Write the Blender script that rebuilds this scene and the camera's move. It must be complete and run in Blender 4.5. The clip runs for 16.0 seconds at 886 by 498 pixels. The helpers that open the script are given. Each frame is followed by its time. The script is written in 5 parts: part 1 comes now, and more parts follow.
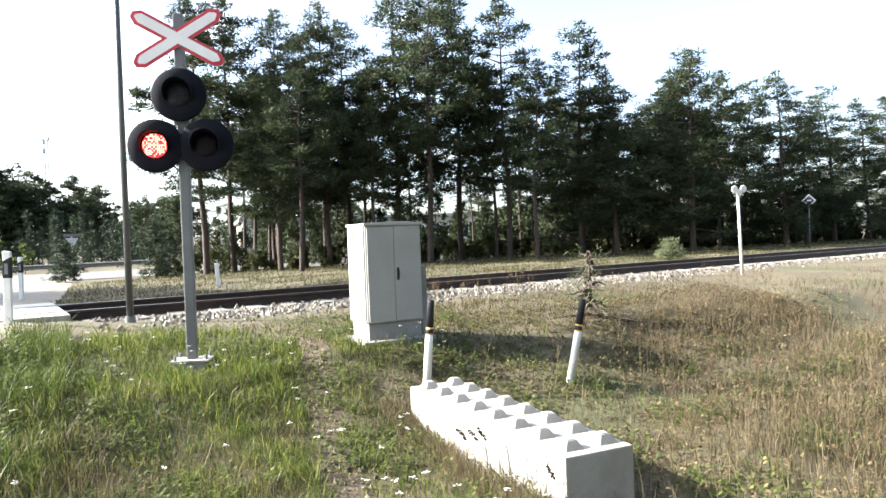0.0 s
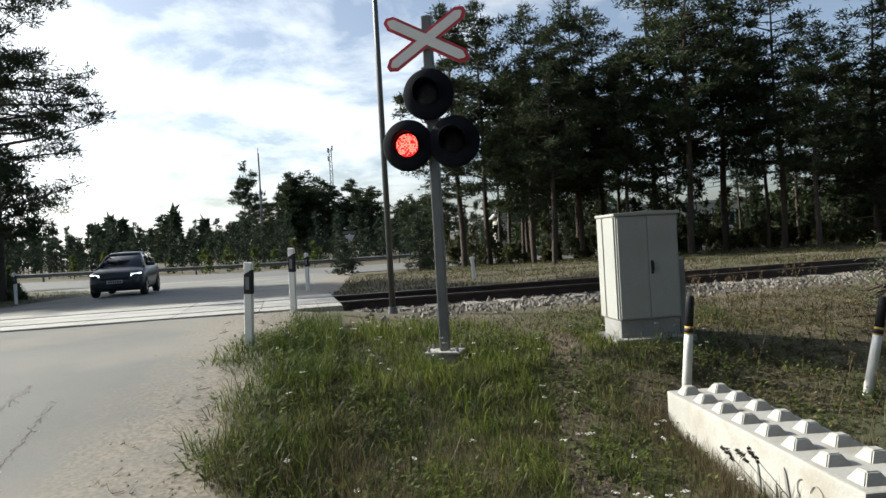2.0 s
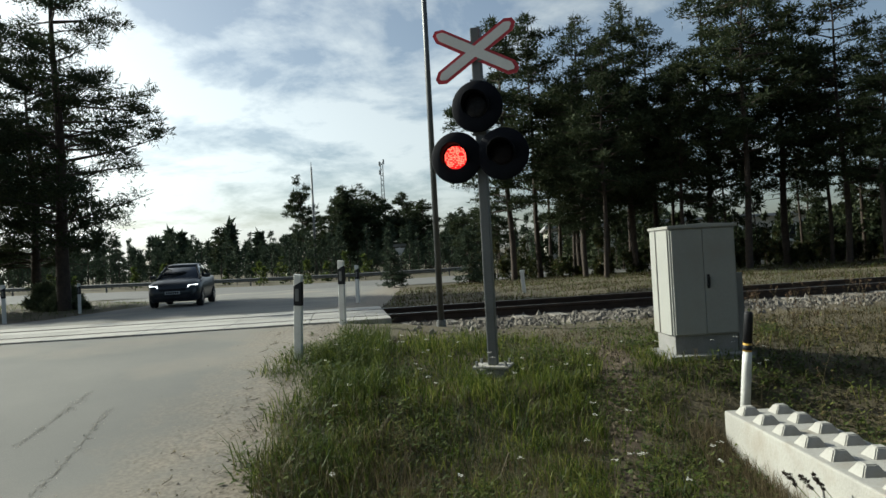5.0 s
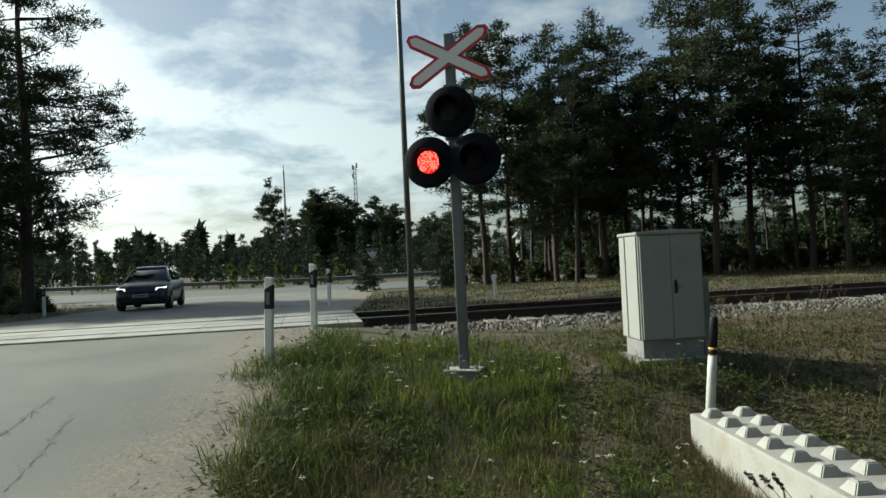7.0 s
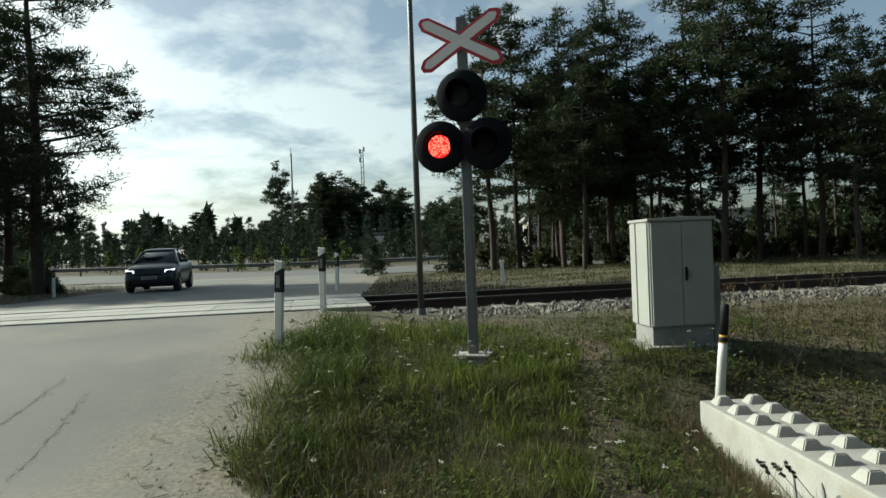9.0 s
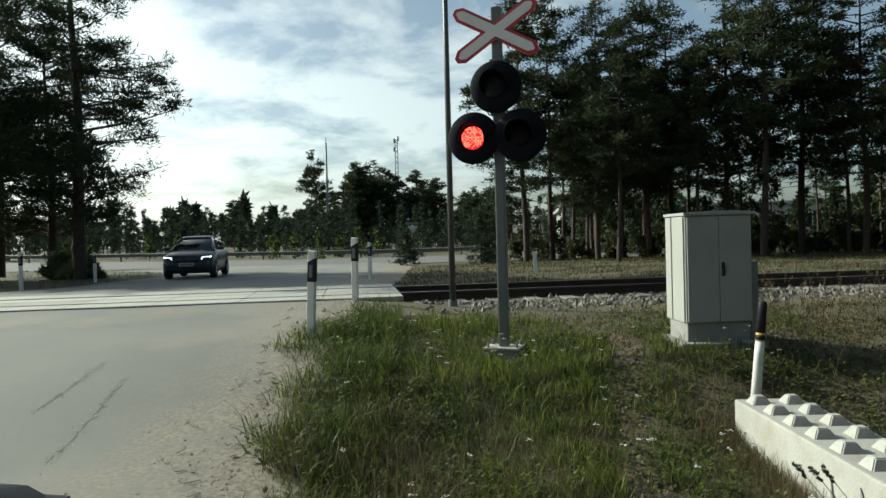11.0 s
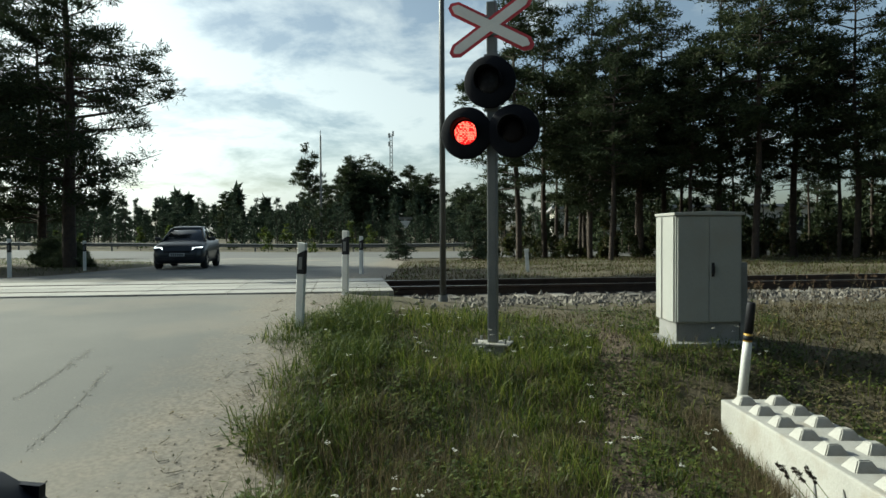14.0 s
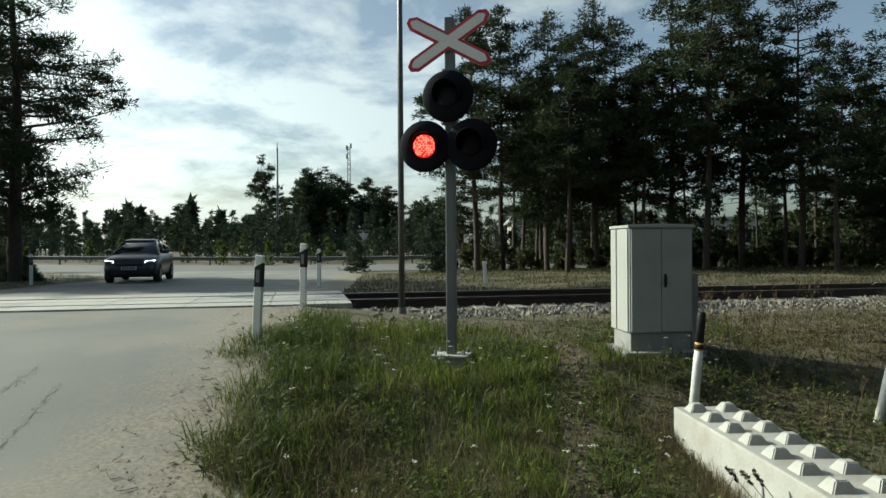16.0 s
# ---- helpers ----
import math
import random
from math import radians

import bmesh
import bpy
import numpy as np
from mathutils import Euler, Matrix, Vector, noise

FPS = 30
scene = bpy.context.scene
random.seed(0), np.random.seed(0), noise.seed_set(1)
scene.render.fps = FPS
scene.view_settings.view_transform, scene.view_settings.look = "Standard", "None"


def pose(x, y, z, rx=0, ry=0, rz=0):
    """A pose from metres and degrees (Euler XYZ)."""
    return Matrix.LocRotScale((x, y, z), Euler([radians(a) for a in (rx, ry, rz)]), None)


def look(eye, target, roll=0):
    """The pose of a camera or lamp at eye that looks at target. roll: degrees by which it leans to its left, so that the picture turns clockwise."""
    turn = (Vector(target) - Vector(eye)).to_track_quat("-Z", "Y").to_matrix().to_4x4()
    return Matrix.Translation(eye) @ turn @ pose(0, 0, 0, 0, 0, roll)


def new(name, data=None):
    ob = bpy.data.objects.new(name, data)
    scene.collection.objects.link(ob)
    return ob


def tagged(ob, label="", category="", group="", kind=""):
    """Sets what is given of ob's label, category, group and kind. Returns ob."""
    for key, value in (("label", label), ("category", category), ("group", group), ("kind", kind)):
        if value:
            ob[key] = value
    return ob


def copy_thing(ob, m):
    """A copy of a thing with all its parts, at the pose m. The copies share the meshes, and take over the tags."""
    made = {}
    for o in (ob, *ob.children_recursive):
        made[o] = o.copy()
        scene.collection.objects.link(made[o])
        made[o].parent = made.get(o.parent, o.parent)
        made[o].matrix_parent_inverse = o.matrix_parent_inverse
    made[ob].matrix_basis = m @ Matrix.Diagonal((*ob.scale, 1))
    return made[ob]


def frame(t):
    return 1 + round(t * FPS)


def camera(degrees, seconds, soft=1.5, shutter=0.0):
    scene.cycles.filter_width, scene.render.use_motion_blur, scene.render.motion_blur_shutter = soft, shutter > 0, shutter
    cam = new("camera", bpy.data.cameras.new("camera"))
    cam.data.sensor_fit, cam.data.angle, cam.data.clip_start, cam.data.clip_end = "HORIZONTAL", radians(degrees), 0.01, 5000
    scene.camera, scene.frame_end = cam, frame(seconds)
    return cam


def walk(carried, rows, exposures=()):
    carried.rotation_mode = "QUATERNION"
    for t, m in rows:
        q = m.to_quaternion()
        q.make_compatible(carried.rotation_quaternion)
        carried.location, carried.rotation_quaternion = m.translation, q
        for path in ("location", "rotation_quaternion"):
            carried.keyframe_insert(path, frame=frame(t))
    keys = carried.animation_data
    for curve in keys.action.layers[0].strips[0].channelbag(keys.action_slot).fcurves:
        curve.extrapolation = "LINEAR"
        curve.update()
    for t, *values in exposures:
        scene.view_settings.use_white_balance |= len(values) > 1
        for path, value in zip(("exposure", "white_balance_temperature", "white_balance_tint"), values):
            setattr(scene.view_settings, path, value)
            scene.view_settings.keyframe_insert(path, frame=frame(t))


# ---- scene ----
cam = camera(64.6, 16.0)
PATH = [
    (0, (0.959, -6.872, 1.093), (1.4, -4.922, 1.066), -2.2),
    (0.5, (1.011, -6.795, 1.089), (1.187, -4.803, 1.076), -2.6),
    (1, (1.018, -6.74, 1.094), (1.088, -4.742, 1.07), -2.9),
    (1.5, (1.02, -6.67, 1.101), (0.915, -4.673, 1.073), -2.9),
    (2, (1.038, -6.604, 1.095), (0.766, -4.623, 1.08), -3.3),
    (2.5, (1.044, -6.573, 1.09), (0.713, -4.601, 1.055), -3.1),
    (3, (1.057, -6.543, 1.085), (0.718, -4.572, 1.098), -3.6),
    (3.5, (1.053, -6.533, 1.093), (0.676, -4.569, 1.097), -3.6),
    (4, (1.047, -6.53, 1.092), (0.599, -4.581, 1.125), -3.3),
    (6.5, (1.059, -6.566, 1.089), (0.722, -4.595, 1.113), -2.7),
    (7, (1.062, -6.571, 1.086), (0.728, -4.6, 1.125), -2.7),
    (7.5, (1.056, -6.582, 1.089), (0.747, -4.606, 1.125), -2.5),
    (8, (1.041, -6.594, 1.09), (0.739, -4.617, 1.096), -2.5),
    (8.5, (1.025, -6.57, 1.096), (0.691, -4.598, 1.093), -2.6),
    (9, (1.023, -6.572, 1.091), (0.669, -4.604, 1.087), -2.2),
    (9.5, (1.025, -6.543, 1.092), (0.634, -4.581, 1.059), -2.4),
    (10, (1.031, -6.505, 1.104), (0.6, -4.552, 1.077), -1.4),
    (10.2, (1.03, -6.533, 1.107), (0.586, -4.583, 1.068), -1.6),
    (12.3, (1.036, -6.553, 1.109), (0.583, -4.605, 1.1), -1.3),
    (12.5, (1.039, -6.53, 1.096), (0.572, -4.586, 1.08), -1.0),
    (13, (1.049, -6.528, 1.1), (0.607, -4.577, 1.063), -1.0),
    (13.5, (1.053, -6.529, 1.097), (0.615, -4.578, 1.066), -1.0),
    (14, (1.048, -6.522, 1.095), (0.621, -4.569, 1.054), -0.3),
    (14.5, (1.037, -6.505, 1.101), (0.582, -4.557, 1.058), -0.6),
    (15, (1.049, -6.502, 1.108), (0.591, -4.556, 1.075), -0.5),
    (15.5, (1.052, -6.544, 1.089), (0.688, -4.577, 1.069), -0.7),
    (16, (1.051, -6.568, 1.093), (0.741, -4.592, 1.087), -0.4),
]
EXPOSURES = [(t, round(e + 0.28, 2), 6250, k) for t, e, k in ((0, 2.2, 10), (0.5, 1.85, 10), (1, 1.5, 10), (1.5, 1.1, 9), (2, 0.5, 6.5), (2.5, 0.2, 4), (3, 0.14, 2), (4, 0.05, 1), (6.5, 0.05, -3), (9, 0.08, -6), (10, 0.13, -6), (16, 0.13, -6))]
walk(cam, [(t, look(eye, target, roll)) for t, eye, target, roll in PATH], EXPOSURES)

# ---- world and sun ----
SUN_HEADING, SUN_HEIGHT = -78.0, 29.0   # degrees from +y (negative: towards -x), degrees above the horizon
world = bpy.data.worlds.new("sky")
scene.world = world
world.use_nodes = True
wn, wl = world.node_tree.nodes, world.node_tree.links
wn.clear()
w_out, w_bg = wn.new("ShaderNodeOutputWorld"), wn.new("ShaderNodeBackground")
sky = wn.new("ShaderNodeTexSky")
sky.sky_type, sky.sun_disc = "NISHITA", False
sky.sun_elevation, sky.sun_rotation = radians(SUN_HEIGHT), radians(SUN_HEADING)
sky.air_density, sky.dust_density, sky.ozone_density = 0.9, 2.4, 2.0
coord, sep = wn.new("ShaderNodeTexCoord"), wn.new("ShaderNodeSeparateXYZ")
lift = wn.new("ShaderNodeMath"); lift.operation = "ADD"; lift.inputs[1].default_value = 0.22
lift2 = wn.new("ShaderNodeMath"); lift2.operation = "MAXIMUM"; lift2.inputs[1].default_value = 0.05
div = wn.new("ShaderNodeVectorMath"); div.operation = "DIVIDE"
comb = wn.new("ShaderNodeCombineXYZ")
wl.new(coord.outputs["Generated"], sep.inputs[0])
wl.new(sep.outputs["Z"], lift.inputs[0]); wl.new(lift.outputs[0], lift2.inputs[0])
for k in ("X", "Y", "Z"):
    wl.new(lift2.outputs[0], comb.inputs[k])
wl.new(coord.outputs["Generated"], div.inputs[0]); wl.new(comb.outputs[0], div.inputs[1])
clouds = wn.new("ShaderNodeTexNoise")
clouds.inputs["Scale"].default_value, clouds.inputs["Detail"].default_value = 2.5, 9.0
clouds.inputs["Roughness"].default_value, clouds.inputs["Distortion"].default_value = 0.6, 0.2
wl.new(div.outputs[0], clouds.inputs["Vector"])
cloud_ramp = wn.new("ShaderNodeValToRGB")
cloud_ramp.color_ramp.elements[0].position, cloud_ramp.color_ramp.elements[1].position = 0.58, 0.74
# more cloud towards the sun's side of the sky
drift = wn.new("ShaderNodeVectorMath"); drift.operation = "DOT_PRODUCT"; drift.inputs[1].default_value = (-0.30, 0.10, 0.0)
tilt = wn.new("ShaderNodeMath"); tilt.operation = "ADD"
wl.new(coord.outputs["Generated"], drift.inputs[0])
wl.new(drift.outputs["Value"], tilt.inputs[0]); wl.new(clouds.outputs["Fac"], tilt.inputs[1])
wl.new(tilt.outputs[0], cloud_ramp.inputs[0])
shade = wn.new("ShaderNodeMixRGB"); shade.blend_type = "MULTIPLY"; shade.inputs[0].default_value = 1.0
shade.inputs[2].default_value = (0.121, 0.119, 0.116, 1)
haze = wn.new("ShaderNodeHueSaturation"); haze.inputs["Saturation"].default_value, haze.inputs["Value"].default_value = 0.8, 1.04
wl.new(sky.outputs[0], haze.inputs["Color"]); wl.new(haze.outputs[0], shade.inputs[1])
over = wn.new("ShaderNodeMixRGB")
grey = wn.new("ShaderNodeHueSaturation"); grey.inputs["Saturation"].default_value, grey.inputs["Value"].default_value = 0.35, 1.45
wl.new(shade.outputs[0], grey.inputs["Color"]); wl.new(grey.outputs[0], over.inputs[2])
wl.new(cloud_ramp.outputs[0], over.inputs[0]); wl.new(shade.outputs[0], over.inputs[1]); wl.new(over.outputs[0], w_bg.inputs["Color"])
w_bg.inputs["Strength"].default_value = 0.80
wl.new(w_bg.outputs[0], w_out.inputs[0])

sun_data = bpy.data.lights.new("sun", "SUN")
sun_data.energy, sun_data.angle, sun_data.color = 5.0, radians(0.6), (1.0, 0.935, 0.82)
sun = new("sun", sun_data)
_h, _e = radians(SUN_HEADING), radians(SUN_HEIGHT)
SUN_DIR = Vector((math.sin(_h) * math.cos(_e), math.cos(_h) * math.cos(_e), math.sin(_e)))
sun.matrix_world = look(SUN_DIR * 60, (0, 0, 0))


# ---- materials ----
def surface(name, low, high, scale=4.0, rough=0.8, bump=0.3, metal=0.0, fine=40.0, detail_mix=0.35, island=0.0, coat=0.0, stain=None, stain_scale=1.2, dist=0.02, vary=0.0):
    """Two colours mixed by coarse and fine noise, with relief from the fine one; stain: a third colour in blotches."""
    m = bpy.data.materials.new(name)
    m.use_nodes = True
    n, l = m.node_tree.nodes, m.node_tree.links
    b = n["Principled BSDF"]
    tc = n.new("ShaderNodeTexCoord")
    a, f = n.new("ShaderNodeTexNoise"), n.new("ShaderNodeTexNoise")
    a.inputs["Scale"].default_value, a.inputs["Detail"].default_value = scale, 5
    f.inputs["Scale"].default_value, f.inputs["Detail"].default_value = fine, 4
    for t in (a, f):
        l.new(tc.outputs["Object"], t.inputs["Vector"])
    mix = n.new("ShaderNodeMixRGB"); mix.inputs[0].default_value = detail_mix
    l.new(a.outputs["Fac"], mix.inputs[1]); l.new(f.outputs["Fac"], mix.inputs[2])
    fac = mix.outputs[0]
    if island or vary:
        src = n.new("ShaderNodeNewGeometry").outputs["Random Per Island"] if island else n.new("ShaderNodeObjectInfo").outputs["Random"]
        mi = n.new("ShaderNodeMixRGB"); mi.inputs[0].default_value = island or vary
        l.new(fac, mi.inputs[1]); l.new(src, mi.inputs[2])
        fac = mi.outputs[0]
    ramp = n.new("ShaderNodeValToRGB")
    ramp.color_ramp.elements[0].position, ramp.color_ramp.elements[1].position = (0.3, 0.7) if not island else (0.15, 0.85)
    ramp.color_ramp.elements[0].color, ramp.color_ramp.elements[1].color = (*low, 1), (*high, 1)
    l.new(fac, ramp.inputs[0])
    col = ramp.outputs[0]
    if stain:
        s = n.new("ShaderNodeTexNoise"); s.inputs["Scale"].default_value, s.inputs["Detail"].default_value = stain_scale, 7
        l.new(tc.outputs["Object"], s.inputs["Vector"])
        sr = n.new("ShaderNodeValToRGB"); sr.color_ramp.elements[0].position, sr.color_ramp.elements[1].position = 0.52, 0.68
        l.new(s.outputs["Fac"], sr.inputs[0])
        sm = n.new("ShaderNodeMixRGB"); sm.inputs[2].default_value = (*stain, 1)
        l.new(sr.outputs[0], sm.inputs[0]); l.new(col, sm.inputs[1])
        col = sm.outputs[0]
    l.new(col, b.inputs["Base Color"])
    b.inputs["Roughness"].default_value, b.inputs["Metallic"].default_value = rough, metal
    b.inputs["Coat Weight"].default_value = coat
    if bump:
        bm_ = n.new("ShaderNodeBump"); bm_.inputs["Strength"].default_value, bm_.inputs["Distance"].default_value = bump, dist
        l.new(f.outputs["Fac"], bm_.inputs["Height"]); l.new(bm_.outputs[0], b.inputs["Normal"])
    return m


def leafy(name, cols, rough=0.6, trans=0.35, patch=1.5, mix=0.6):
    """Blades and needles: colours by piece and by patch, a little light comes through."""
    m = bpy.data.materials.new(name)
    m.use_nodes = True
    n, l = m.node_tree.nodes, m.node_tree.links
    b = n["Principled BSDF"]
    geo, tc, nz = n.new("ShaderNodeNewGeometry"), n.new("ShaderNodeTexCoord"), n.new("ShaderNodeTexNoise")
    nz.inputs["Scale"].default_value, nz.inputs["Detail"].default_value = patch, 4
    l.new(tc.outputs["Object"], nz.inputs["Vector"])
    mx = n.new("ShaderNodeMixRGB"); mx.inputs[0].default_value = mix
    l.new(nz.outputs["Fac"], mx.inputs[1]); l.new(geo.outputs["Random Per Island"], mx.inputs[2])
    ramp = n.new("ShaderNodeValToRGB")
    e = ramp.color_ramp.elements
    e[0].position, e[1].position = 0.15, 0.9
    e[0].color, e[1].color = (*cols[0], 1), (*cols[-1], 1)
    for i, c in enumerate(cols[1:-1], 1):
        k = e.new(0.15 + 0.75 * i / (len(cols) - 1)); k.color = (*c, 1)
    l.new(mx.outputs[0], ramp.inputs[0]); l.new(ramp.outputs[0], b.inputs["Base Color"])
    b.inputs["Roughness"].default_value = rough
    b.inputs["Specular IOR Level"].default_value = 0.25
    tr, ms = n.new("ShaderNodeBsdfTranslucent"), n.new("ShaderNodeMixShader")
    l.new(ramp.outputs[0], tr.inputs["Color"])
    ms.inputs[0].default_value = trans
    l.new(b.outputs[0], ms.inputs[1]); l.new(tr.outputs[0], ms.inputs[2])
    l.new(ms.outputs[0], n["Material Output"].inputs["Surface"])
    return m


def glow(name, colour, strength):
    m = bpy.data.materials.new(name)
    m.use_nodes = True
    b = m.node_tree.nodes["Principled BSDF"]
    b.inputs["Base Color"].default_value = (*colour, 1)
    b.inputs["Emission Color"].default_value, b.inputs["Emission Strength"].default_value = (*colour, 1), strength
    return m


M_SOIL = surface("soil_and_thatch", (0.047, 0.038, 0.020), (0.118, 0.095, 0.053), 0.9, 0.95, 0.6, fine=30, stain=(0.05, 0.06, 0.02), stain_scale=0.35)
M_ROAD = surface("dusty_asphalt", (0.112, 0.112, 0.106), (0.188, 0.183, 0.163), 0.55, 0.85, 0.35, fine=90, stain=(0.225, 0.203, 0.166), stain_scale=0.33, dist=0.006)


def sand_drift(m):
    """Sand lies over the asphalt along its near edge and thins out over the road."""
    n, l = m.node_tree.nodes, m.node_tree.links
    b = n["Principled BSDF"]
    old = b.inputs["Base Color"].links[0].from_socket
    tc, dot, nz, add = n.new("ShaderNodeTexCoord"), n.new("ShaderNodeVectorMath"), n.new("ShaderNodeTexNoise"), n.new("ShaderNodeMath")
    dot.operation, dot.inputs[1].default_value = "DOT_PRODUCT", (-0.971, -0.24, 0)
    l.new(tc.outputs["Object"], dot.inputs[0]); l.new(tc.outputs["Object"], nz.inputs["Vector"])
    nz.inputs["Scale"].default_value, nz.inputs["Detail"].default_value, nz.inputs["Roughness"].default_value = 1.3, 8, 0.7
    mul = n.new("ShaderNodeMath"); mul.operation = "MULTIPLY"; mul.inputs[1].default_value = 2.6
    l.new(nz.outputs["Fac"], mul.inputs[0])
    add.operation = "SUBTRACT"
    l.new(dot.outputs["Value"], add.inputs[0]); l.new(mul.outputs[0], add.inputs[1])
    rng_ = n.new("ShaderNodeMapRange")
    # across the road: u = dot - 1.83
    rng_.inputs["From Min"].default_value, rng_.inputs["From Max"].default_value = 1.83 - 1.3 + 0.0, 1.83 - 1.3 + 1.15
    rng_.inputs["To Min"].default_value, rng_.inputs["To Max"].default_value = 1.0, 0.0
    l.new(add.outputs[0], rng_.inputs["Value"])
    fine = n.new("ShaderNodeTexNoise"); fine.inputs["Scale"].default_value, fine.inputs["Detail"].default_value = 28, 8
    l.new(tc.outputs["Object"], fine.inputs["Vector"])
    ramp = n.new("ShaderNodeValToRGB")
    ramp.color_ramp.elements[0].position, ramp.color_ramp.elements[1].position = 0.36, 0.62
    ramp.color_ramp.elements[0].color, ramp.color_ramp.elements[1].color = (0.14, 0.119, 0.09, 1), (0.255, 0.22, 0.172, 1)
    l.new(fine.outputs["Fac"], ramp.inputs[0])
    mix = n.new("ShaderNodeMixRGB")
    l.new(rng_.outputs[0], mix.inputs[0]); l.new(old, mix.inputs[1]); l.new(ramp.outputs[0], mix.inputs[2])
    l.new(mix.outputs[0], b.inputs["Base Color"])


sand_drift(M_ROAD)
M_MAINROAD = surface("worn_grey_asphalt", (0.09, 0.09, 0.086), (0.13, 0.128, 0.12), 0.3, 0.85, 0.2, fine=60)
M_CRACK = surface("crumbled_crack", (0.13, 0.122, 0.102), (0.25, 0.235, 0.20), 9, 0.95, 0.8, fine=60)
M_PATH = surface("trodden_earth", (0.055, 0.039, 0.027), (0.14, 0.102, 0.067), 3, 0.95, 0.8, fine=35)
M_SLAB = surface("pale_concrete_panel", (0.29, 0.28, 0.255), (0.42, 0.405, 0.37), 1.2, 0.8, 0.3, fine=70, vary=0.3, stain=(0.24, 0.225, 0.195), dist=0.005)
M_BLOCK = surface("whitewashed_concrete", (0.28, 0.272, 0.248), (0.38, 0.37, 0.338), 2.5, 0.8, 0.45, fine=45, stain=(0.27, 0.247, 0.205), stain_scale=3.2, dist=0.008)
M_GREYCON = surface("grey_concrete", (0.15, 0.15, 0.145), (0.27, 0.265, 0.255), 3, 0.9, 0.4, fine=60, dist=0.006)
M_SLEEPER = surface("sleeper_concrete", (0.11, 0.097, 0.08), (0.23, 0.212, 0.183), 2.5, 0.9, 0.4, fine=50, vary=0.35, dist=0.006)
M_RAIL = surface("rusty_rail", (0.022, 0.015, 0.012), (0.065, 0.042, 0.031), 5, 0.7, 0.3, metal=0.3, fine=80, dist=0.003)
M_RAILTOP = surface("polished_rail_head", (0.35, 0.33, 0.31), (0.55, 0.53, 0.5), 3, 0.3, 0.05, metal=1.0)
M_BALLAST = surface("ballast_gravel", (0.055, 0.046, 0.035), (0.165, 0.145, 0.115), 14, 0.9, 0.9, fine=40, dist=0.03)
M_STONE = surface("ballast_stone", (0.05, 0.044, 0.036), (0.21, 0.19, 0.158), 3, 0.9, 0.3, fine=50, island=0.8)
M_GALV = surface("galvanised_steel", (0.105, 0.11, 0.108), (0.175, 0.18, 0.175), 3, 0.55, 0.1, metal=0.35, fine=60, dist=0.003)
M_PALE = surface("pale_aluminium", (0.42, 0.43, 0.43), (0.55, 0.56, 0.56), 3, 0.5, 0.05, metal=0.2)
M_MAST = surface("grey_mast_steel", (0.075, 0.08, 0.082), (0.12, 0.125, 0.127), 2, 0.5, 0.08, metal=0.4, fine=50, dist=0.003)
M_WHITE = surface("weathered_white_plastic", (0.52, 0.52, 0.49), (0.68, 0.68, 0.645), 4, 0.5, 0.1, fine=50, dist=0.003)
M_BLACK = surface("black_plastic", (0.012, 0.012, 0.014), (0.03, 0.03, 0.033), 4, 0.5, 0.1, fine=50, dist=0.003)
M_SIGNBLACK = surface("black_signal_enamel", (0.004, 0.005, 0.008), (0.010, 0.011, 0.016), 5, 0.8, 0.1, fine=60, dist=0.003)
M_LENS = surface("unlit_lens", (0.004, 0.003, 0.004), (0.012, 0.009, 0.010), 30, 0.5, 0.5, fine=70, dist=0.01)
M_CLEARLENS = surface("clear_white_lens", (0.008, 0.008, 0.010), (0.028, 0.028, 0.032), 25, 0.35, 0.5, fine=60, dist=0.01)
M_REDLIT = glow("red_lit_lens", (0.88, 0.012, 0.016), 0.9)
M_REDCELL = glow("red_lit_cell", (1.0, 0.17, 0.11), 2.2)
for m_ in (M_SIGNBLACK, M_BLACK, M_LENS, M_CLEARLENS):
    m_.node_tree.nodes["Principled BSDF"].inputs["Specular IOR Level"].default_value = 0.12
M_SIGNWHITE = surface("sign_white_film", (0.68, 0.66, 0.63), (0.80, 0.78, 0.75), 4, 0.4, 0.03, fine=40)
M_SIGNRED = surface("sign_red_film", (0.42, 0.025, 0.04), (0.55, 0.045, 0.06), 4, 0.4, 0.03, fine=40)
M_CAB = surface("cream_cabinet_paint", (0.285, 0.287, 0.268), (0.345, 0.345, 0.322), 1.6, 0.5, 0.1, fine=40, stain=(0.30, 0.29, 0.26), stain_scale=2.5, dist=0.003)
M_YELLOW = surface("yellow_band", (0.42, 0.24, 0.03), (0.55, 0.33, 0.05), 6, 0.5, 0.05)
M_BARK = surface("pine_bark", (0.024, 0.018, 0.014), (0.066, 0.046, 0.033), 6, 0.9, 0.8, fine=22, dist=0.03)
M_NEEDLE = leafy("pine_needles", [(0.013, 0.022, 0.011), (0.027, 0.040, 0.018), (0.045, 0.057, 0.025), (0.080, 0.080, 0.036)], 0.85, 0.25, 0.8, 0.45)
M_FARNEEDLE = leafy("far_needles", [(0.028, 0.042, 0.028), (0.042, 0.060, 0.036), (0.058, 0.078, 0.042)], 0.95, 0.12, 0.3, 0.45)
M_SHRUB = leafy("shrub_leaves", [(0.014, 0.024, 0.009), (0.030, 0.042, 0.014), (0.052, 0.052, 0.018), (0.10, 0.06, 0.022)], 0.6, 0.35, 0.5, 0.5)
M_SAPLING = leafy("young_pine_needles", [(0.07, 0.095, 0.045), (0.13, 0.155, 0.08), (0.21, 0.215, 0.12)], 0.6, 0.3, 3, 0.5)
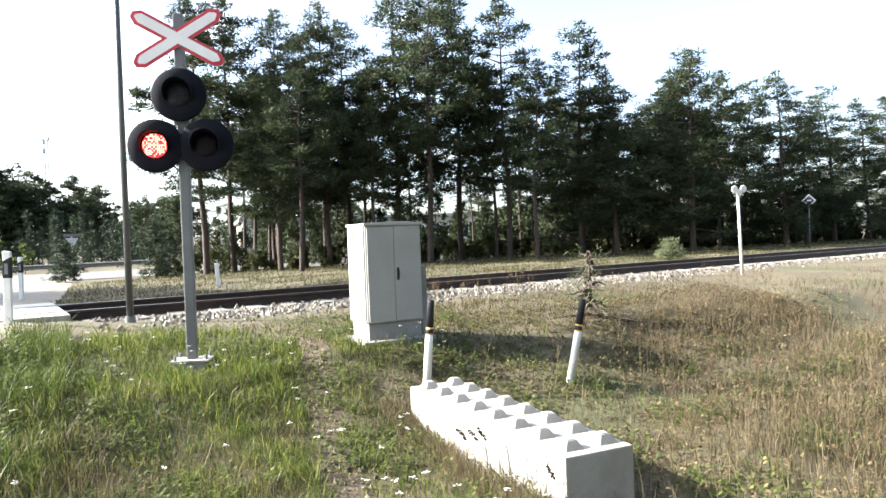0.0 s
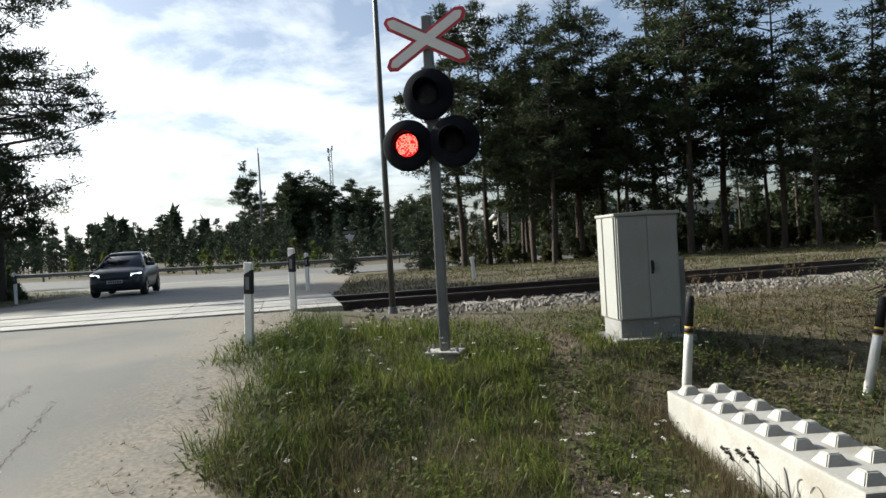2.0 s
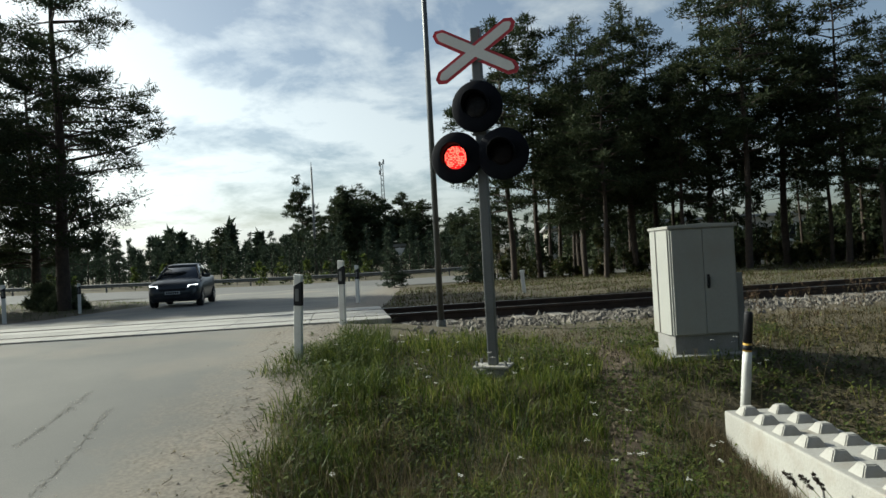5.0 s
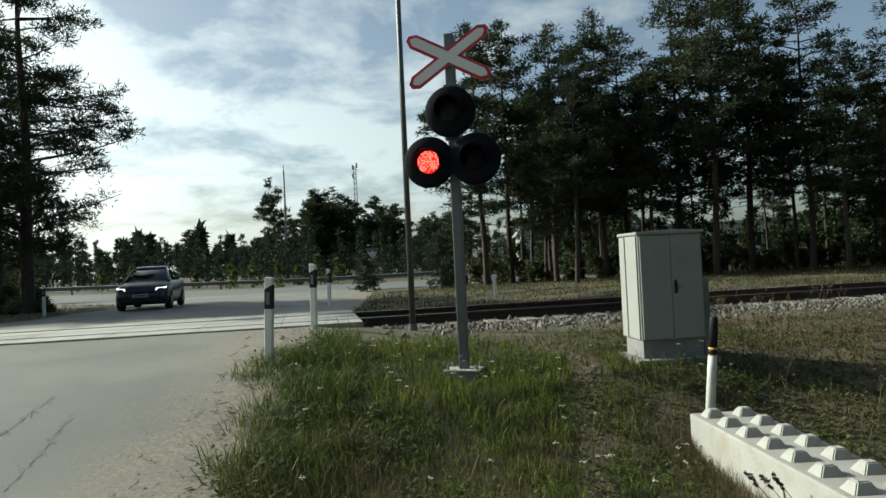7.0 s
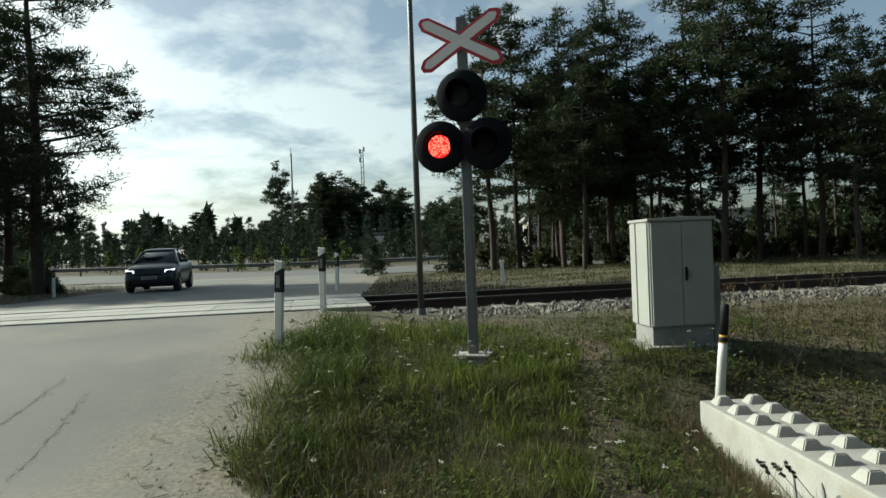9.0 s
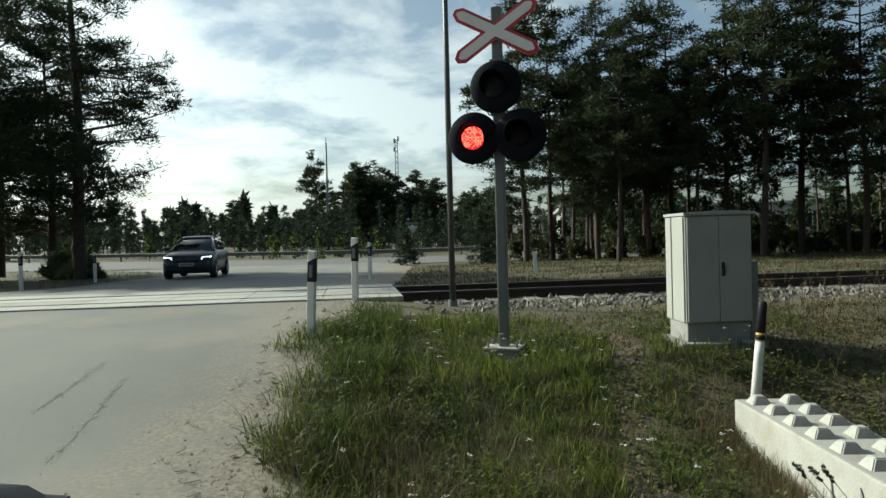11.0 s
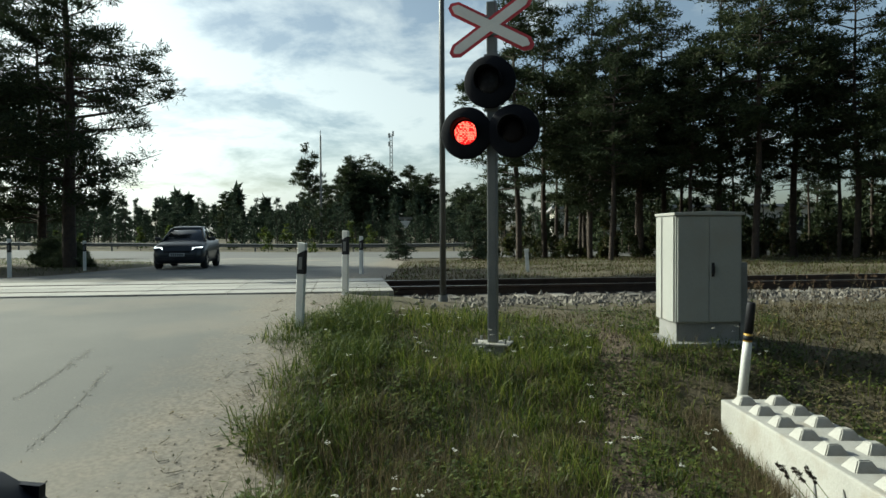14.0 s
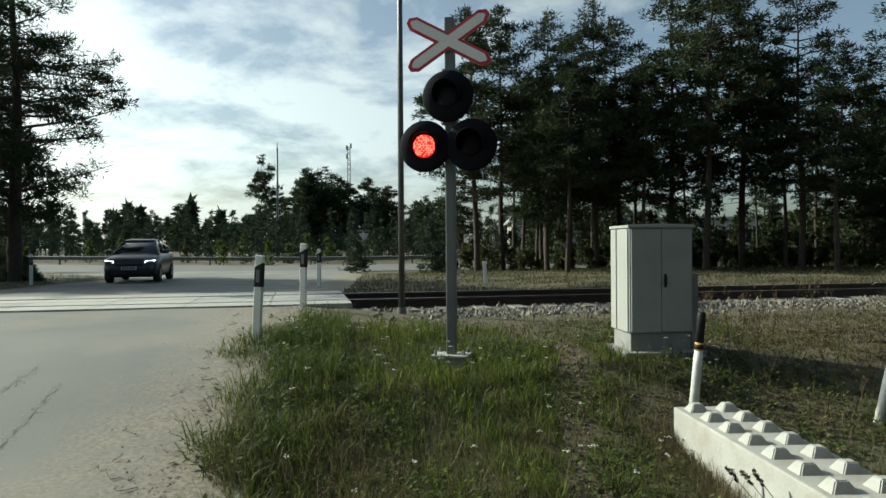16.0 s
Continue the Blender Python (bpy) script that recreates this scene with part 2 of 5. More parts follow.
M_GRASS = leafy("green_grass", [(0.022, 0.040, 0.008), (0.054, 0.082, 0.014), (0.118, 0.145, 0.024), (0.25, 0.235, 0.07)], 0.5, 0.48, 1.6, 0.62)
M_DRY = leafy("dry_grass", [(0.040, 0.039, 0.018), (0.088, 0.071, 0.037), (0.135, 0.106, 0.062), (0.225, 0.182, 0.117)], 0.6, 0.35, 0.7, 0.6)
M_VERGE = leafy("withered_verge_grass", [(0.027, 0.029, 0.010), (0.047, 0.041, 0.016), (0.072, 0.054, 0.023), (0.108, 0.079, 0.037)], 0.8, 0.4, 0.35, 0.15)
M_WEED = leafy("low_weeds", [(0.026, 0.044, 0.010), (0.066, 0.094, 0.019), (0.155, 0.165, 0.042)], 0.55, 0.35, 2.0, 0.6)
M_CLOVER = leafy("dull_clover_leaves", [(0.03, 0.036, 0.014), (0.062, 0.062, 0.026), (0.105, 0.093, 0.043), (0.16, 0.135, 0.075)], 0.7, 0.3, 1.6, 0.55)
M_DRYLEAF = leafy("withered_leaves", [(0.05, 0.053, 0.018), (0.10, 0.087, 0.037), (0.17, 0.133, 0.066), (0.26, 0.205, 0.11)], 0.7, 0.3, 1.3, 0.6)
M_FLOWER = leafy("yarrow_flowers", [(0.55, 0.54, 0.48), (0.75, 0.74, 0.68)], 0.7, 0.3)
M_SEED = leafy("seed_heads", [(0.07, 0.045, 0.03), (0.16, 0.10, 0.06)], 0.8, 0.2)
M_SPIKE = leafy("dark_seed_spikes", [(0.018, 0.013, 0.010), (0.05, 0.035, 0.024)], 0.85, 0.1)
M_PAINT = surface("navy_car_paint", (0.005, 0.009, 0.013), (0.009, 0.014, 0.02), 1.0, 0.35, 0.0, coat=0.15)
M_PAINTDULL = surface("dull_navy_paint", (0.010, 0.012, 0.020), (0.014, 0.017, 0.027), 1.0, 0.6, 0.0)
M_PAINTDULL.node_tree.nodes["Principled BSDF"].inputs["Specular IOR Level"].default_value = 0.1
M_GLASS = surface("dark_car_glass", (0.008, 0.01, 0.012), (0.02, 0.022, 0.025), 1.0, 0.06, 0.0, coat=1.0)
M_TYRE = surface("tyre_rubber", (0.012, 0.012, 0.012), (0.03, 0.03, 0.03), 8, 0.9, 0.4)
M_RIM = surface("alloy_rim", (0.3, 0.3, 0.31), (0.5, 0.5, 0.5), 4, 0.35, 0.0, metal=1.0)
M_HEADLAMP = glow("headlamp_on", (0.8, 0.82, 0.85), 2.0)
M_PLATE = surface("plate_white", (0.3, 0.3, 0.3), (0.4, 0.4, 0.4), 5, 0.5, 0.0)
M_FACADE = surface("pale_render_wall", (0.36, 0.345, 0.30), (0.46, 0.44, 0.38), 0.4, 0.85, 0.1, fine=8)
M_ROOFING = surface("grey_roof_sheet", (0.25, 0.25, 0.26), (0.36, 0.36, 0.37), 0.5, 0.6, 0.2, fine=10)


# ---- mesh helpers ----
def link(name, bm, material, parent=None, label="", smooth=False):
    me = bpy.data.meshes.new(name)
    bm.to_mesh(me); bm.free()
    if smooth:
        for p in me.polygons:
            p.use_smooth = True
    for m in (material if isinstance(material, (list, tuple)) else [material]):
        me.materials.append(m)
    ob = new(name, me)
    if parent:
        ob.parent = parent
    if label:
        ob["label"] = label
    return ob


part = link


def thing(name, m, label, category, group="", kind=""):
    root = new(name)
    root.matrix_basis = m
    return tagged(root, label, category, group, kind)


def box(bm, x0, x1, y0, y1, z0, z1, bevel=0.0, m=None):
    g = bmesh.ops.create_cube(bm, size=1, matrix=Matrix.LocRotScale(((x0 + x1) / 2, (y0 + y1) / 2, (z0 + z1) / 2), None, (x1 - x0, y1 - y0, z1 - z0)))
    vs = g["verts"]
    if bevel:
        es = list({e for v in vs for e in v.link_edges})
        r = bmesh.ops.bevel(bm, geom=es, offset=bevel, segments=2, affect="EDGES", profile=0.6)
        vs = list({v for f in r["faces"] for v in f.verts} | {v for v in vs if v.is_valid})
    if m:
        bmesh.ops.transform(bm, matrix=m, verts=vs)
    return vs


def boxed(x0, x1, y0, y1, z0, z1, bevel=0.0):
    bm = bmesh.new(); box(bm, x0, x1, y0, y1, z0, z1, bevel); return bm


def cyl(bm, r0, r1, length, m, seg=20, caps=True):
    g = bmesh.ops.create_cone(bm, cap_ends=caps, segments=seg, radius1=r0, radius2=r1, depth=length, matrix=m @ Matrix.Translation((0, 0, length / 2)))
    return g["verts"]


def rod(r0, r1, length, m=Matrix(), seg=20):
    bm = bmesh.new(); cyl(bm, r0, r1, length, m, seg); return bm


def lathe(bm, profile, m=Matrix(), seg=28):
    """Turns (radius, height) pairs about z."""
    rings = []
    for r, z in profile:
        rings.append([bm.verts.new(m @ Vector((r * math.cos(a), r * math.sin(a), z))) for a in (2 * math.pi * k / seg for k in range(seg))])
    for a, b in zip(rings, rings[1:]):
        for k in range(seg):
            bm.faces.new((a[k], a[(k + 1) % seg], b[(k + 1) % seg], b[k]))
    for ring, flip in ((rings[0], True), (rings[-1], False)):
        if (ring[0].co - ring[seg // 2].co).length > 1e-5:
            bm.faces.new(ring[::-1] if flip else ring)
    return bm


def prism(outline, depth, m=Matrix(), bevel=0.0):
    """A flat outline in x and z, with thickness along y."""
    bm = bmesh.new()
    front = [bm.verts.new(m @ Vector((x, 0, z))) for x, z in outline]
    back = [bm.verts.new(m @ Vector((x, depth, z))) for x, z in outline]
    bm.faces.new(front); bm.faces.new(back[::-1])
    k = len(outline)
    for i in range(k):
        bm.faces.new((front[i], back[i], back[(i + 1) % k], front[(i + 1) % k]))
    bmesh.ops.recalc_face_normals(bm, faces=bm.faces)
    if bevel:
        bmesh.ops.bevel(bm, geom=list(bm.edges), offset=bevel, segments=1, affect="EDGES")
    return bm


def from_arrays(name, verts, faces, material, smooth=False):
    """A mesh from numpy arrays; faces: (n, 3) or (n, 4)."""
    me = bpy.data.meshes.new(name)
    k = faces.shape[1]
    me.vertices.add(len(verts)); me.vertices.foreach_set("co", np.ascontiguousarray(verts, np.float32).ravel())
    me.loops.add(faces.size); me.loops.foreach_set("vertex_index", np.ascontiguousarray(faces, np.int32).ravel())
    me.polygons.add(len(faces)); me.polygons.foreach_set("loop_start", np.arange(0, faces.size, k, dtype=np.int32))
    me.polygons.foreach_set("use_smooth", np.full(len(faces), smooth))
    me.update(calc_edges=True)
    me.materials.append(material)
    return me


# ---- lie of the land ----
TRACK_SLOPE = 0.371


def rail_y(x):
    """The far rail's line."""
    return 6.73 + TRACK_SLOPE * np.asarray(x, float)


def rail_slope(x):
    return TRACK_SLOPE + 0.0 * np.asarray(x, float)


def centre_y(x):
    return rail_y(x) - 0.76 * np.sqrt(1 + rail_slope(x) ** 2)


def off_track(x, y):
    """Metres from the track's middle, positive on the camera's side."""
    return (centre_y(x) - np.asarray(y, float)) / np.sqrt(1 + rail_slope(x) ** 2)


ROAD_O, ROAD_D = np.array((-2.75, 3.5)), np.array((-0.24, 0.971))
ROAD_W = 9.2


def road_uv(x, y):
    """Across (from the near edge, positive over the road) and along the road."""
    dx, dy = np.asarray(x, float) - ROAD_O[0], np.asarray(y, float) - ROAD_O[1]
    return -dx * ROAD_D[1] + dy * ROAD_D[0], dx * ROAD_D[0] + dy * ROAD_D[1]


def road_z(x, y):
    s = off_track(x, y)
    return np.interp(s, [-60, -30, -9, -2.2, 1.5, 2.2, 3.6, 5.3, 6.7, 8.1, 11, 40], [-0.2, -0.2, 0.0, 0.235, 0.235, 0.18, 0.09, -0.06, -0.27, -0.45, -0.58, -0.6])


def rolling(x, y):
    x, y = np.asarray(x, float), np.asarray(y, float)
    return 0.03 * np.sin(1.3 * x + 0.7 * y) * np.sin(0.9 * y - 0.4 * x + 1) + 0.02 * np.sin(3.1 * x - 1.7 * y + 2)


def ground_z(x, y):
    s = off_track(x, y)
    base = np.interp(s, [-90, -40, -12, -5, -2.4, 2.2, 3.2, 5, 5.7, 6.4, 7.2, 8.5, 14, 60], [0.4, -0.05, 0.0, 0.05, 0.06, 0.06, 0.03, 0.0, -0.07, -0.32, -0.50, -0.58, -0.6, -0.6]) + rolling(x, y) * np.clip(np.abs(s) / 4 - 0.4, 0, 1)
    base = base + 0.15 * np.exp(-((np.asarray(x, float) + 2.1) / 0.8) ** 2 - ((np.asarray(y, float) - 3.3) / 0.6) ** 2) - 0.17 * np.exp(-(np.asarray(x, float) / 0.9) ** 2 - ((np.asarray(y, float) - 0.5) / 0.9) ** 2)
    u, v = road_uv(x, y)
    out = np.maximum(np.maximum(-u, u - ROAD_W), 0)
    w = np.clip(1 - out / 1.6, 0, 1)
    w = w * w * (3 - 2 * w)
    near_main = np.clip((v - 14) / 10, 0, 1) * np.clip(1 - out / 25, 0, 1)
    w = np.maximum(w, near_main)
    return base * (1 - w) + (road_z(x, y) - 0.05) * w


def gz(x, y):
    return float(ground_z(x, y))


def sheet(name, xs, ys, zfun, material):
    X, Y = np.meshgrid(xs, ys)
    V = np.stack([X, Y, zfun(X, Y)], -1).reshape(-1, 3)
    n, m = len(xs), len(ys)
    i = (np.arange(m - 1)[:, None] * n + np.arange(n - 1)).ravel()
    F = np.stack([i, i + 1, i + n + 1, i + n], -1)
    return from_arrays(name, V, F, material, True)


def spread(fine, coarse):
    return np.unique(np.concatenate([fine, coarse]))


# ---- ground, roads ----
gx = spread(np.arange(-30, 40.1, 0.35), np.concatenate([np.linspace(-700, -30, 30), np.linspace(40, 700, 30)]))
gy = spread(np.arange(-14, 34.1, 0.35), np.concatenate([np.linspace(-300, -14, 14), np.linspace(34, 900, 40)]))
tagged(new("ground", sheet("ground", gx, gy, ground_z, M_SOIL)), "uneven sandy ground with thin thatch of dry grass", "ground", kind="structure")


def strip(name, us, vs, lift_by, material, ufun=None):
    """A sheet laid along the road."""
    U, V = np.meshgrid(us, vs)
    if ufun:
        U = ufun(U, V)
    X = ROAD_O[0] - U * ROAD_D[1] + V * ROAD_D[0]
    Y = ROAD_O[1] + U * ROAD_D[0] + V * ROAD_D[1]
    Z = road_z(X, Y) + lift_by - 0.14 * np.clip(-0.12 - U, 0, 1)
    n, m = len(us), len(vs)
    i = (np.arange(m - 1)[:, None] * n + np.arange(n - 1)).ravel()
    F = np.stack([i, i + n, i + n + 1, i + 1], -1)
    return from_arrays(name, np.stack([X, Y, Z], -1).reshape(-1, 3), F, material, True)


def flare(U, V):
    """The road widens to both sides where it meets the main road."""
    k = np.clip((V - 17) / 12, 0, 1) ** 2
    return (U - ROAD_W / 2) * (1 + 2.4 * k) + ROAD_W / 2


road_ob = tagged(new("road", strip("road", np.linspace(-0.45, ROAD_W, 24), np.linspace(-16, 30, 160), 0.0, M_ROAD, flare)), "worn dusty grey asphalt road over the level crossing", "road", kind="structure")


def main_road():
    xs, ws = np.linspace(-160, 14, 90), np.linspace(0, 1, 8)
    X, W = np.meshgrid(xs, ws)
    near = 29 + 0.14 * (X + 14)
    Y = near + W * 16
    i = (np.arange(len(ws) - 1)[:, None] * len(xs) + np.arange(len(xs) - 1)).ravel()
    F = np.stack([i, i + 1, i + len(xs) + 1, i + len(xs)], -1)
    Z = np.maximum(ground_z(X, Y), -0.24) + 0.04
    return from_arrays("main_road", np.stack([X, Y, Z], -1).reshape(-1, 3), F, M_MAINROAD, True)


tagged(new("main_road", main_road()), "wide grey asphalt main road beyond the railway", "road", kind="structure")



# ---- railway ----
def track_points(x0, x1, n):
    xs = np.linspace(x0, x1, n)
    return xs, centre_y(xs), rail_slope(xs)


def sweep(bm, profile, side, x0, x1, n, z):
    """A profile (across, up) drawn along the track at `side` metres across from its middle."""
    xs, ys, sl = track_points(x0, x1, n)
    rings = []
    for x, y, s in zip(xs, ys, sl):
        k = math.sqrt(1 + s * s)
        nx, ny = s / k, -1 / k
        rings.append([bm.verts.new((x + nx * (side + a), y + ny * (side + a), z + b)) for a, b in profile])
    m = len(profile)
    for a, b in zip(rings, rings[1:]):
        for i in range(m):
            bm.faces.new((a[i], a[(i + 1) % m], b[(i + 1) % m], b[i]))
    for r in (rings[0], rings[-1]):
        bm.faces.new(r)
    bmesh.ops.recalc_face_normals(bm, faces=bm.faces)
    return bm


RAIL_PROFILE = [(-0.065, 0), (0.065, 0), (0.065, 0.012), (0.012, 0.03), (0.010, 0.115), (0.036, 0.128), (0.036, 0.158), (0.028, 0.165), (-0.028, 0.165), (-0.036, 0.158), (-0.036, 0.128), (-0.010, 0.115), (-0.012, 0.03), (-0.065, 0.012)]
RAIL_BASE = 0.095
railway = thing("railway_track", Matrix(), "single railway track with rusty rails on concrete sleepers", "railway", kind="structure")
for side in (-0.76, 0.76):
    r = part("rail", sweep(bmesh.new(), RAIL_PROFILE, side, -40, 75, 120, RAIL_BASE), M_RAIL, railway, "rust-brown steel rail")
    part("rail_head", sweep(bmesh.new(), [(-0.024, 0.166), (0.024, 0.166), (0.024, 0.168), (-0.024, 0.168)], side, -40, 75, 120, RAIL_BASE), M_RAILTOP, r, "rail top polished by wheels")

bed = bmesh.new()
sweep(bed, [(-2.2, 0.0), (2.1, 0.0), (1.7, 0.035), (1.2, 0.075), (-1.2, 0.075), (-1.7, 0.035)], 0, -2.35, 75, 160, 0.03)
tagged(link("ballast_bed", bed, M_BALLAST), "bed of pale grey crushed stone under the track", "ballast", kind="structure")

sleeper_me = None
sx = -2.15
while sx < 46:
    sl = float(rail_slope(sx))
    m = Matrix.Translation((sx, float(centre_y(sx)), 0.0)) @ Matrix.Rotation(math.atan(sl), 4, "Z")
    if sleeper_me is None:
        bm = bmesh.new()
        for s in (-1, 1):
            box(bm, -0.13, 0.13, s * 1.35 if s < 0 else 0.45, -0.45 if s < 0 else 1.35, 0.02, 0.122, 0.02)
        box(bm, -0.11, 0.11, -0.46, 0.46, 0.02, 0.105, 0.015)
        first = part("sleeper", bm, M_SLEEPER, railway)
        sleeper_me = first.data
        first.matrix_basis = m
    else:
        o = new("sleeper", sleeper_me); o.parent = railway; o.matrix_basis = m
    sx += 0.56


def stones(name, n, place, size, material, seed, flat=1.0):
    rng = np.random.default_rng(seed)
    base = np.array([(1, 0, 0), (-1, 0, 0), (0, 1, 0), (0, -1, 0), (0, 0, 1), (0, 0, -1)], float)
    f = np.array([(0, 2, 4), (2, 1, 4), (1, 3, 4), (3, 0, 4), (2, 0, 5), (1, 2, 5), (3, 1, 5), (0, 3, 5)])
    P = place(rng, n)
    n = len(P)
    S = size[0] + (size[1] - size[0]) * rng.random((n, 1, 1)) ** 2
    V = base[None] * (0.6 + 0.6 * rng.random((n, 6, 1))) * S * (0.7 + 0.6 * rng.random((n, 1, 3)))
    a = rng.random(n) * 6.28
    c, s = np.cos(a)[:, None], np.sin(a)[:, None]
    V = np.stack([V[..., 0] * c - V[..., 1] * s, V[..., 0] * s + V[..., 1] * c + V[..., 2] * 0.4, V[..., 2] * flat], -1) + P[:, None, :]
    F = (f[None] + 6 * np.arange(n)[:, None, None]).reshape(-1, 3)
    return new(name, from_arrays(name, V.reshape(-1, 3), F, material))


def ballast_place(rng, n):
    x = np.where(rng.random(n) < 0.7, -2.2 + 12 * rng.random(n), 10 + 25 * rng.random(n))
    s = np.where(rng.random(n) < 0.6, 1.35 + np.abs(rng.normal(0, 0.5, n)), rng.uniform(-1.9, 1.5, n))
    k = np.sqrt(1 + rail_slope(x) ** 2)
    X, Y = x + rail_slope(x) / k * s, centre_y(x) - s / k
    z = np.interp(np.abs(s), [1.2, 1.7, 2.1, 3], [0.105, 0.065, 0.035, 0.03])
    z = np.maximum(z, ground_z(X, Y))
    clear = np.hypot(X + 1.2, Y - 3.6) > 0.38   # bare round the mast's foot
    return np.stack([X, Y, z + 0.005], -1)[clear]


tagged(stones("ballast_stones", 6500, ballast_place, (0.018, 0.062), M_STONE, 3), "loose pale crushed stones beside the sleepers", "ballast", kind="stuff")

# crossing deck: rows of concrete panels beside and between the rails
deck = thing("crossing_deck", Matrix(), "pale concrete panels forming the level crossing deck", "crossing", kind="structure")
for s0, s1, label in ((0.82, 1.46, ""), (-0.66, -0.02, ""), (0.02, 0.66, ""), (-1.62, -0.82, "")):
    me = None
    for k in range(11):
        x = -2.42 - 1.148 * k
        sl = float(rail_slope(x - 0.6))
        kk = math.sqrt(1 + sl * sl)
        mid = (s0 + s1) / 2
        m = Matrix.Translation((x - 0.6 + sl / kk * mid, float(centre_y(x - 0.6)) - mid / kk, 0)) @ Matrix.Rotation(math.atan(sl), 4, "Z")
        if me is None:
            w = (s1 - s0) / 2
            p = part("panel", boxed(-0.61, 0.61, -w, w, 0.09, 0.258, 0.012), M_SLAB, deck)
            me = p.data
            p.matrix_basis = m
        else:
            p = new("panel", me); p.parent = deck; p.matrix_basis = m


# ---- crossing signal ----
SIGNAL_Z = 0.025


def crossing_signal(x, y):
    root = thing("crossing_signal", pose(x, y, SIGNAL_Z, 0, 0, -4), "grey railway crossing signal with red-bordered cross and a lit red lamp", "traffic signal")
    base = part("base_plate", boxed(-0.19, 0.19, -0.15, 0.15, -0.075, -0.05, 0.008), M_SLAB, root, "weathered pale steel base plate")
    for bx in (-0.15, 0.15):
        for by in (-0.11, 0.11):
            part("bolt", rod(0.016, 0.016, 0.05, Matrix.Translation((bx, by, -0.05)), 6), M_GALV, base)
    part("footing", boxed(-0.15, 0.15, -0.13, 0.13, -0.45, -0.075, 0.02), M_GREYCON, root, "dark concrete footing")
    part("pole", boxed(-0.05, 0.05, -0.05, 0.05, -0.05, 3.46, 0.012), M_GALV, root, "square galvanised steel pole")
    # cross
    cross = new("cross"); cross.parent = root; cross.matrix_basis = pose(0, -0.075, 3.2, 0, -1.8, 0)
    L, W, t = 0.50, 0.078, 0.07
    for ang, dy in ((31, 0.0), (-31, 0.012)):
        m = Matrix.Rotation(radians(-ang), 4, "Y") @ Matrix.Translation((0, dy, 0))
        arm = part("arm", prism([(-L, 0.028), (-L + t, W), (L - t, W), (L, 0.028), (L, -0.028), (L - t, -W), (-L + t, -W), (-L, -0.028)], 0.010, m), M_SIGNRED, cross, "red-bordered white cross arm")
        l2, w2 = L - 0.042, W - 0.03
        part("face", prism([(-l2, 0.012), (-l2 + 0.05, w2), (l2 - 0.05, w2), (l2, 0.012), (l2, -0.012), (l2 - 0.05, -w2), (-l2 + 0.05, -w2), (-l2, -0.012)], 0.006, m @ Matrix.Translation((0, -0.0045 - dy - (0.002 if dy else 0.0), 0))), M_SIGNWHITE, arm, "white reflective face")
    part("bracket", boxed(-0.07, 0.07, -0.07, -0.05, 3.1, 3.3, 0.004), M_GALV, root)
    # three lamp heads on round backing boards
    for hx, hz, state in ((0.0, 2.62, "clear"), (-0.245, 2.11, "lit"), (0.245, 2.11, "off")):
        head = new("lamp_head"); head.parent = root
        head.matrix_basis = pose(hx, -0.13 if state != "clear" else -0.12, hz, 90, 0, 0)
        part("backing_board", lathe(bmesh.new(), [(0.262, -0.03), (0.268, -0.012), (0.268, 0.0), (0.255, 0.012), (0.15, 0.02)], seg=40), M_SIGNBLACK, head, "round black backing board", True)
        part("housing", lathe(bmesh.new(), [(0.10, -0.16), (0.14, -0.14), (0.15, -0.03)], seg=28), M_SIGNBLACK, head, "", True)
        bm = bmesh.new()
        lens = lathe(bm, [(0.120, 0.018), (0.118, 0.03), (0.09, 0.044), (0.05, 0.052), (0.004, 0.054)], seg=32)
        part("lens", lens, {"clear": M_CLEARLENS, "lit": M_REDLIT, "off": M_LENS}[state], head, {"clear": "clear white lens, dark", "lit": "glowing red lens", "off": "dark unlit red lens"}[state], True)
        if state == "lit":
            bm = bmesh.new()
            rnd = random.Random(5)
            for i in range(-6, 7):
                for j in range(-6, 7):
                    a, b = i * 0.0172 + rnd.uniform(-0.002, 0.002), j * 0.0172
                    d = math.hypot(a, b)
                    if d < 0.112 and rnd.random() < 0.72:
                        box(bm, a - 0.0058, a + 0.0058, b - 0.0058, b + 0.0058, 0.050 - d * d * 1.7, 0.0592 - d * d * 1.7)
            part("light_cells", bm, M_REDCELL, head, "bright red cells of the lens")
        # hood: an open half tube round the upper half of the lens
        bm = bmesh.new()
        n = 26
        rows = []
        for i in range(n + 1):
            a = radians(-25 + 230 * i / n)
            reach = 0.20 * (0.35 + 0.65 * max(0.0, math.sin(radians(180 * i / n))) ** 0.7)
            rows.append([bm.verts.new((r * math.cos(a), r * math.sin(a), z)) for r, z in ((0.142, 0.015), (0.142, reach), (0.136, reach), (0.136, 0.015))])
        for a, b in zip(rows, rows[1:]):
            for k in range(4):
                bm.faces.new((a[k], a[(k + 1) % 4], b[(k + 1) % 4], b[k]))
        bmesh.ops.recalc_face_normals(bm, faces=bm.faces)
        part("hood", bm, M_SIGNBLACK, head, "black hood over the lens", True)
    part("cross_arm", boxed(-0.26, 0.26, -0.075, -0.052, 2.08, 2.14, 0.004), M_SIGNBLACK, root, "black arm carrying the lamp pair")
    part("clamp", boxed(-0.075, 0.075, -0.062, 0.062, 2.34, 2.4, 0.008), M_GALV, root)
    part("clamp", boxed(-0.075, 0.075, -0.062, 0.062, 2.86, 2.92, 0.008), M_GALV, root)
    return root


crossing_signal(0.0, 0.69)

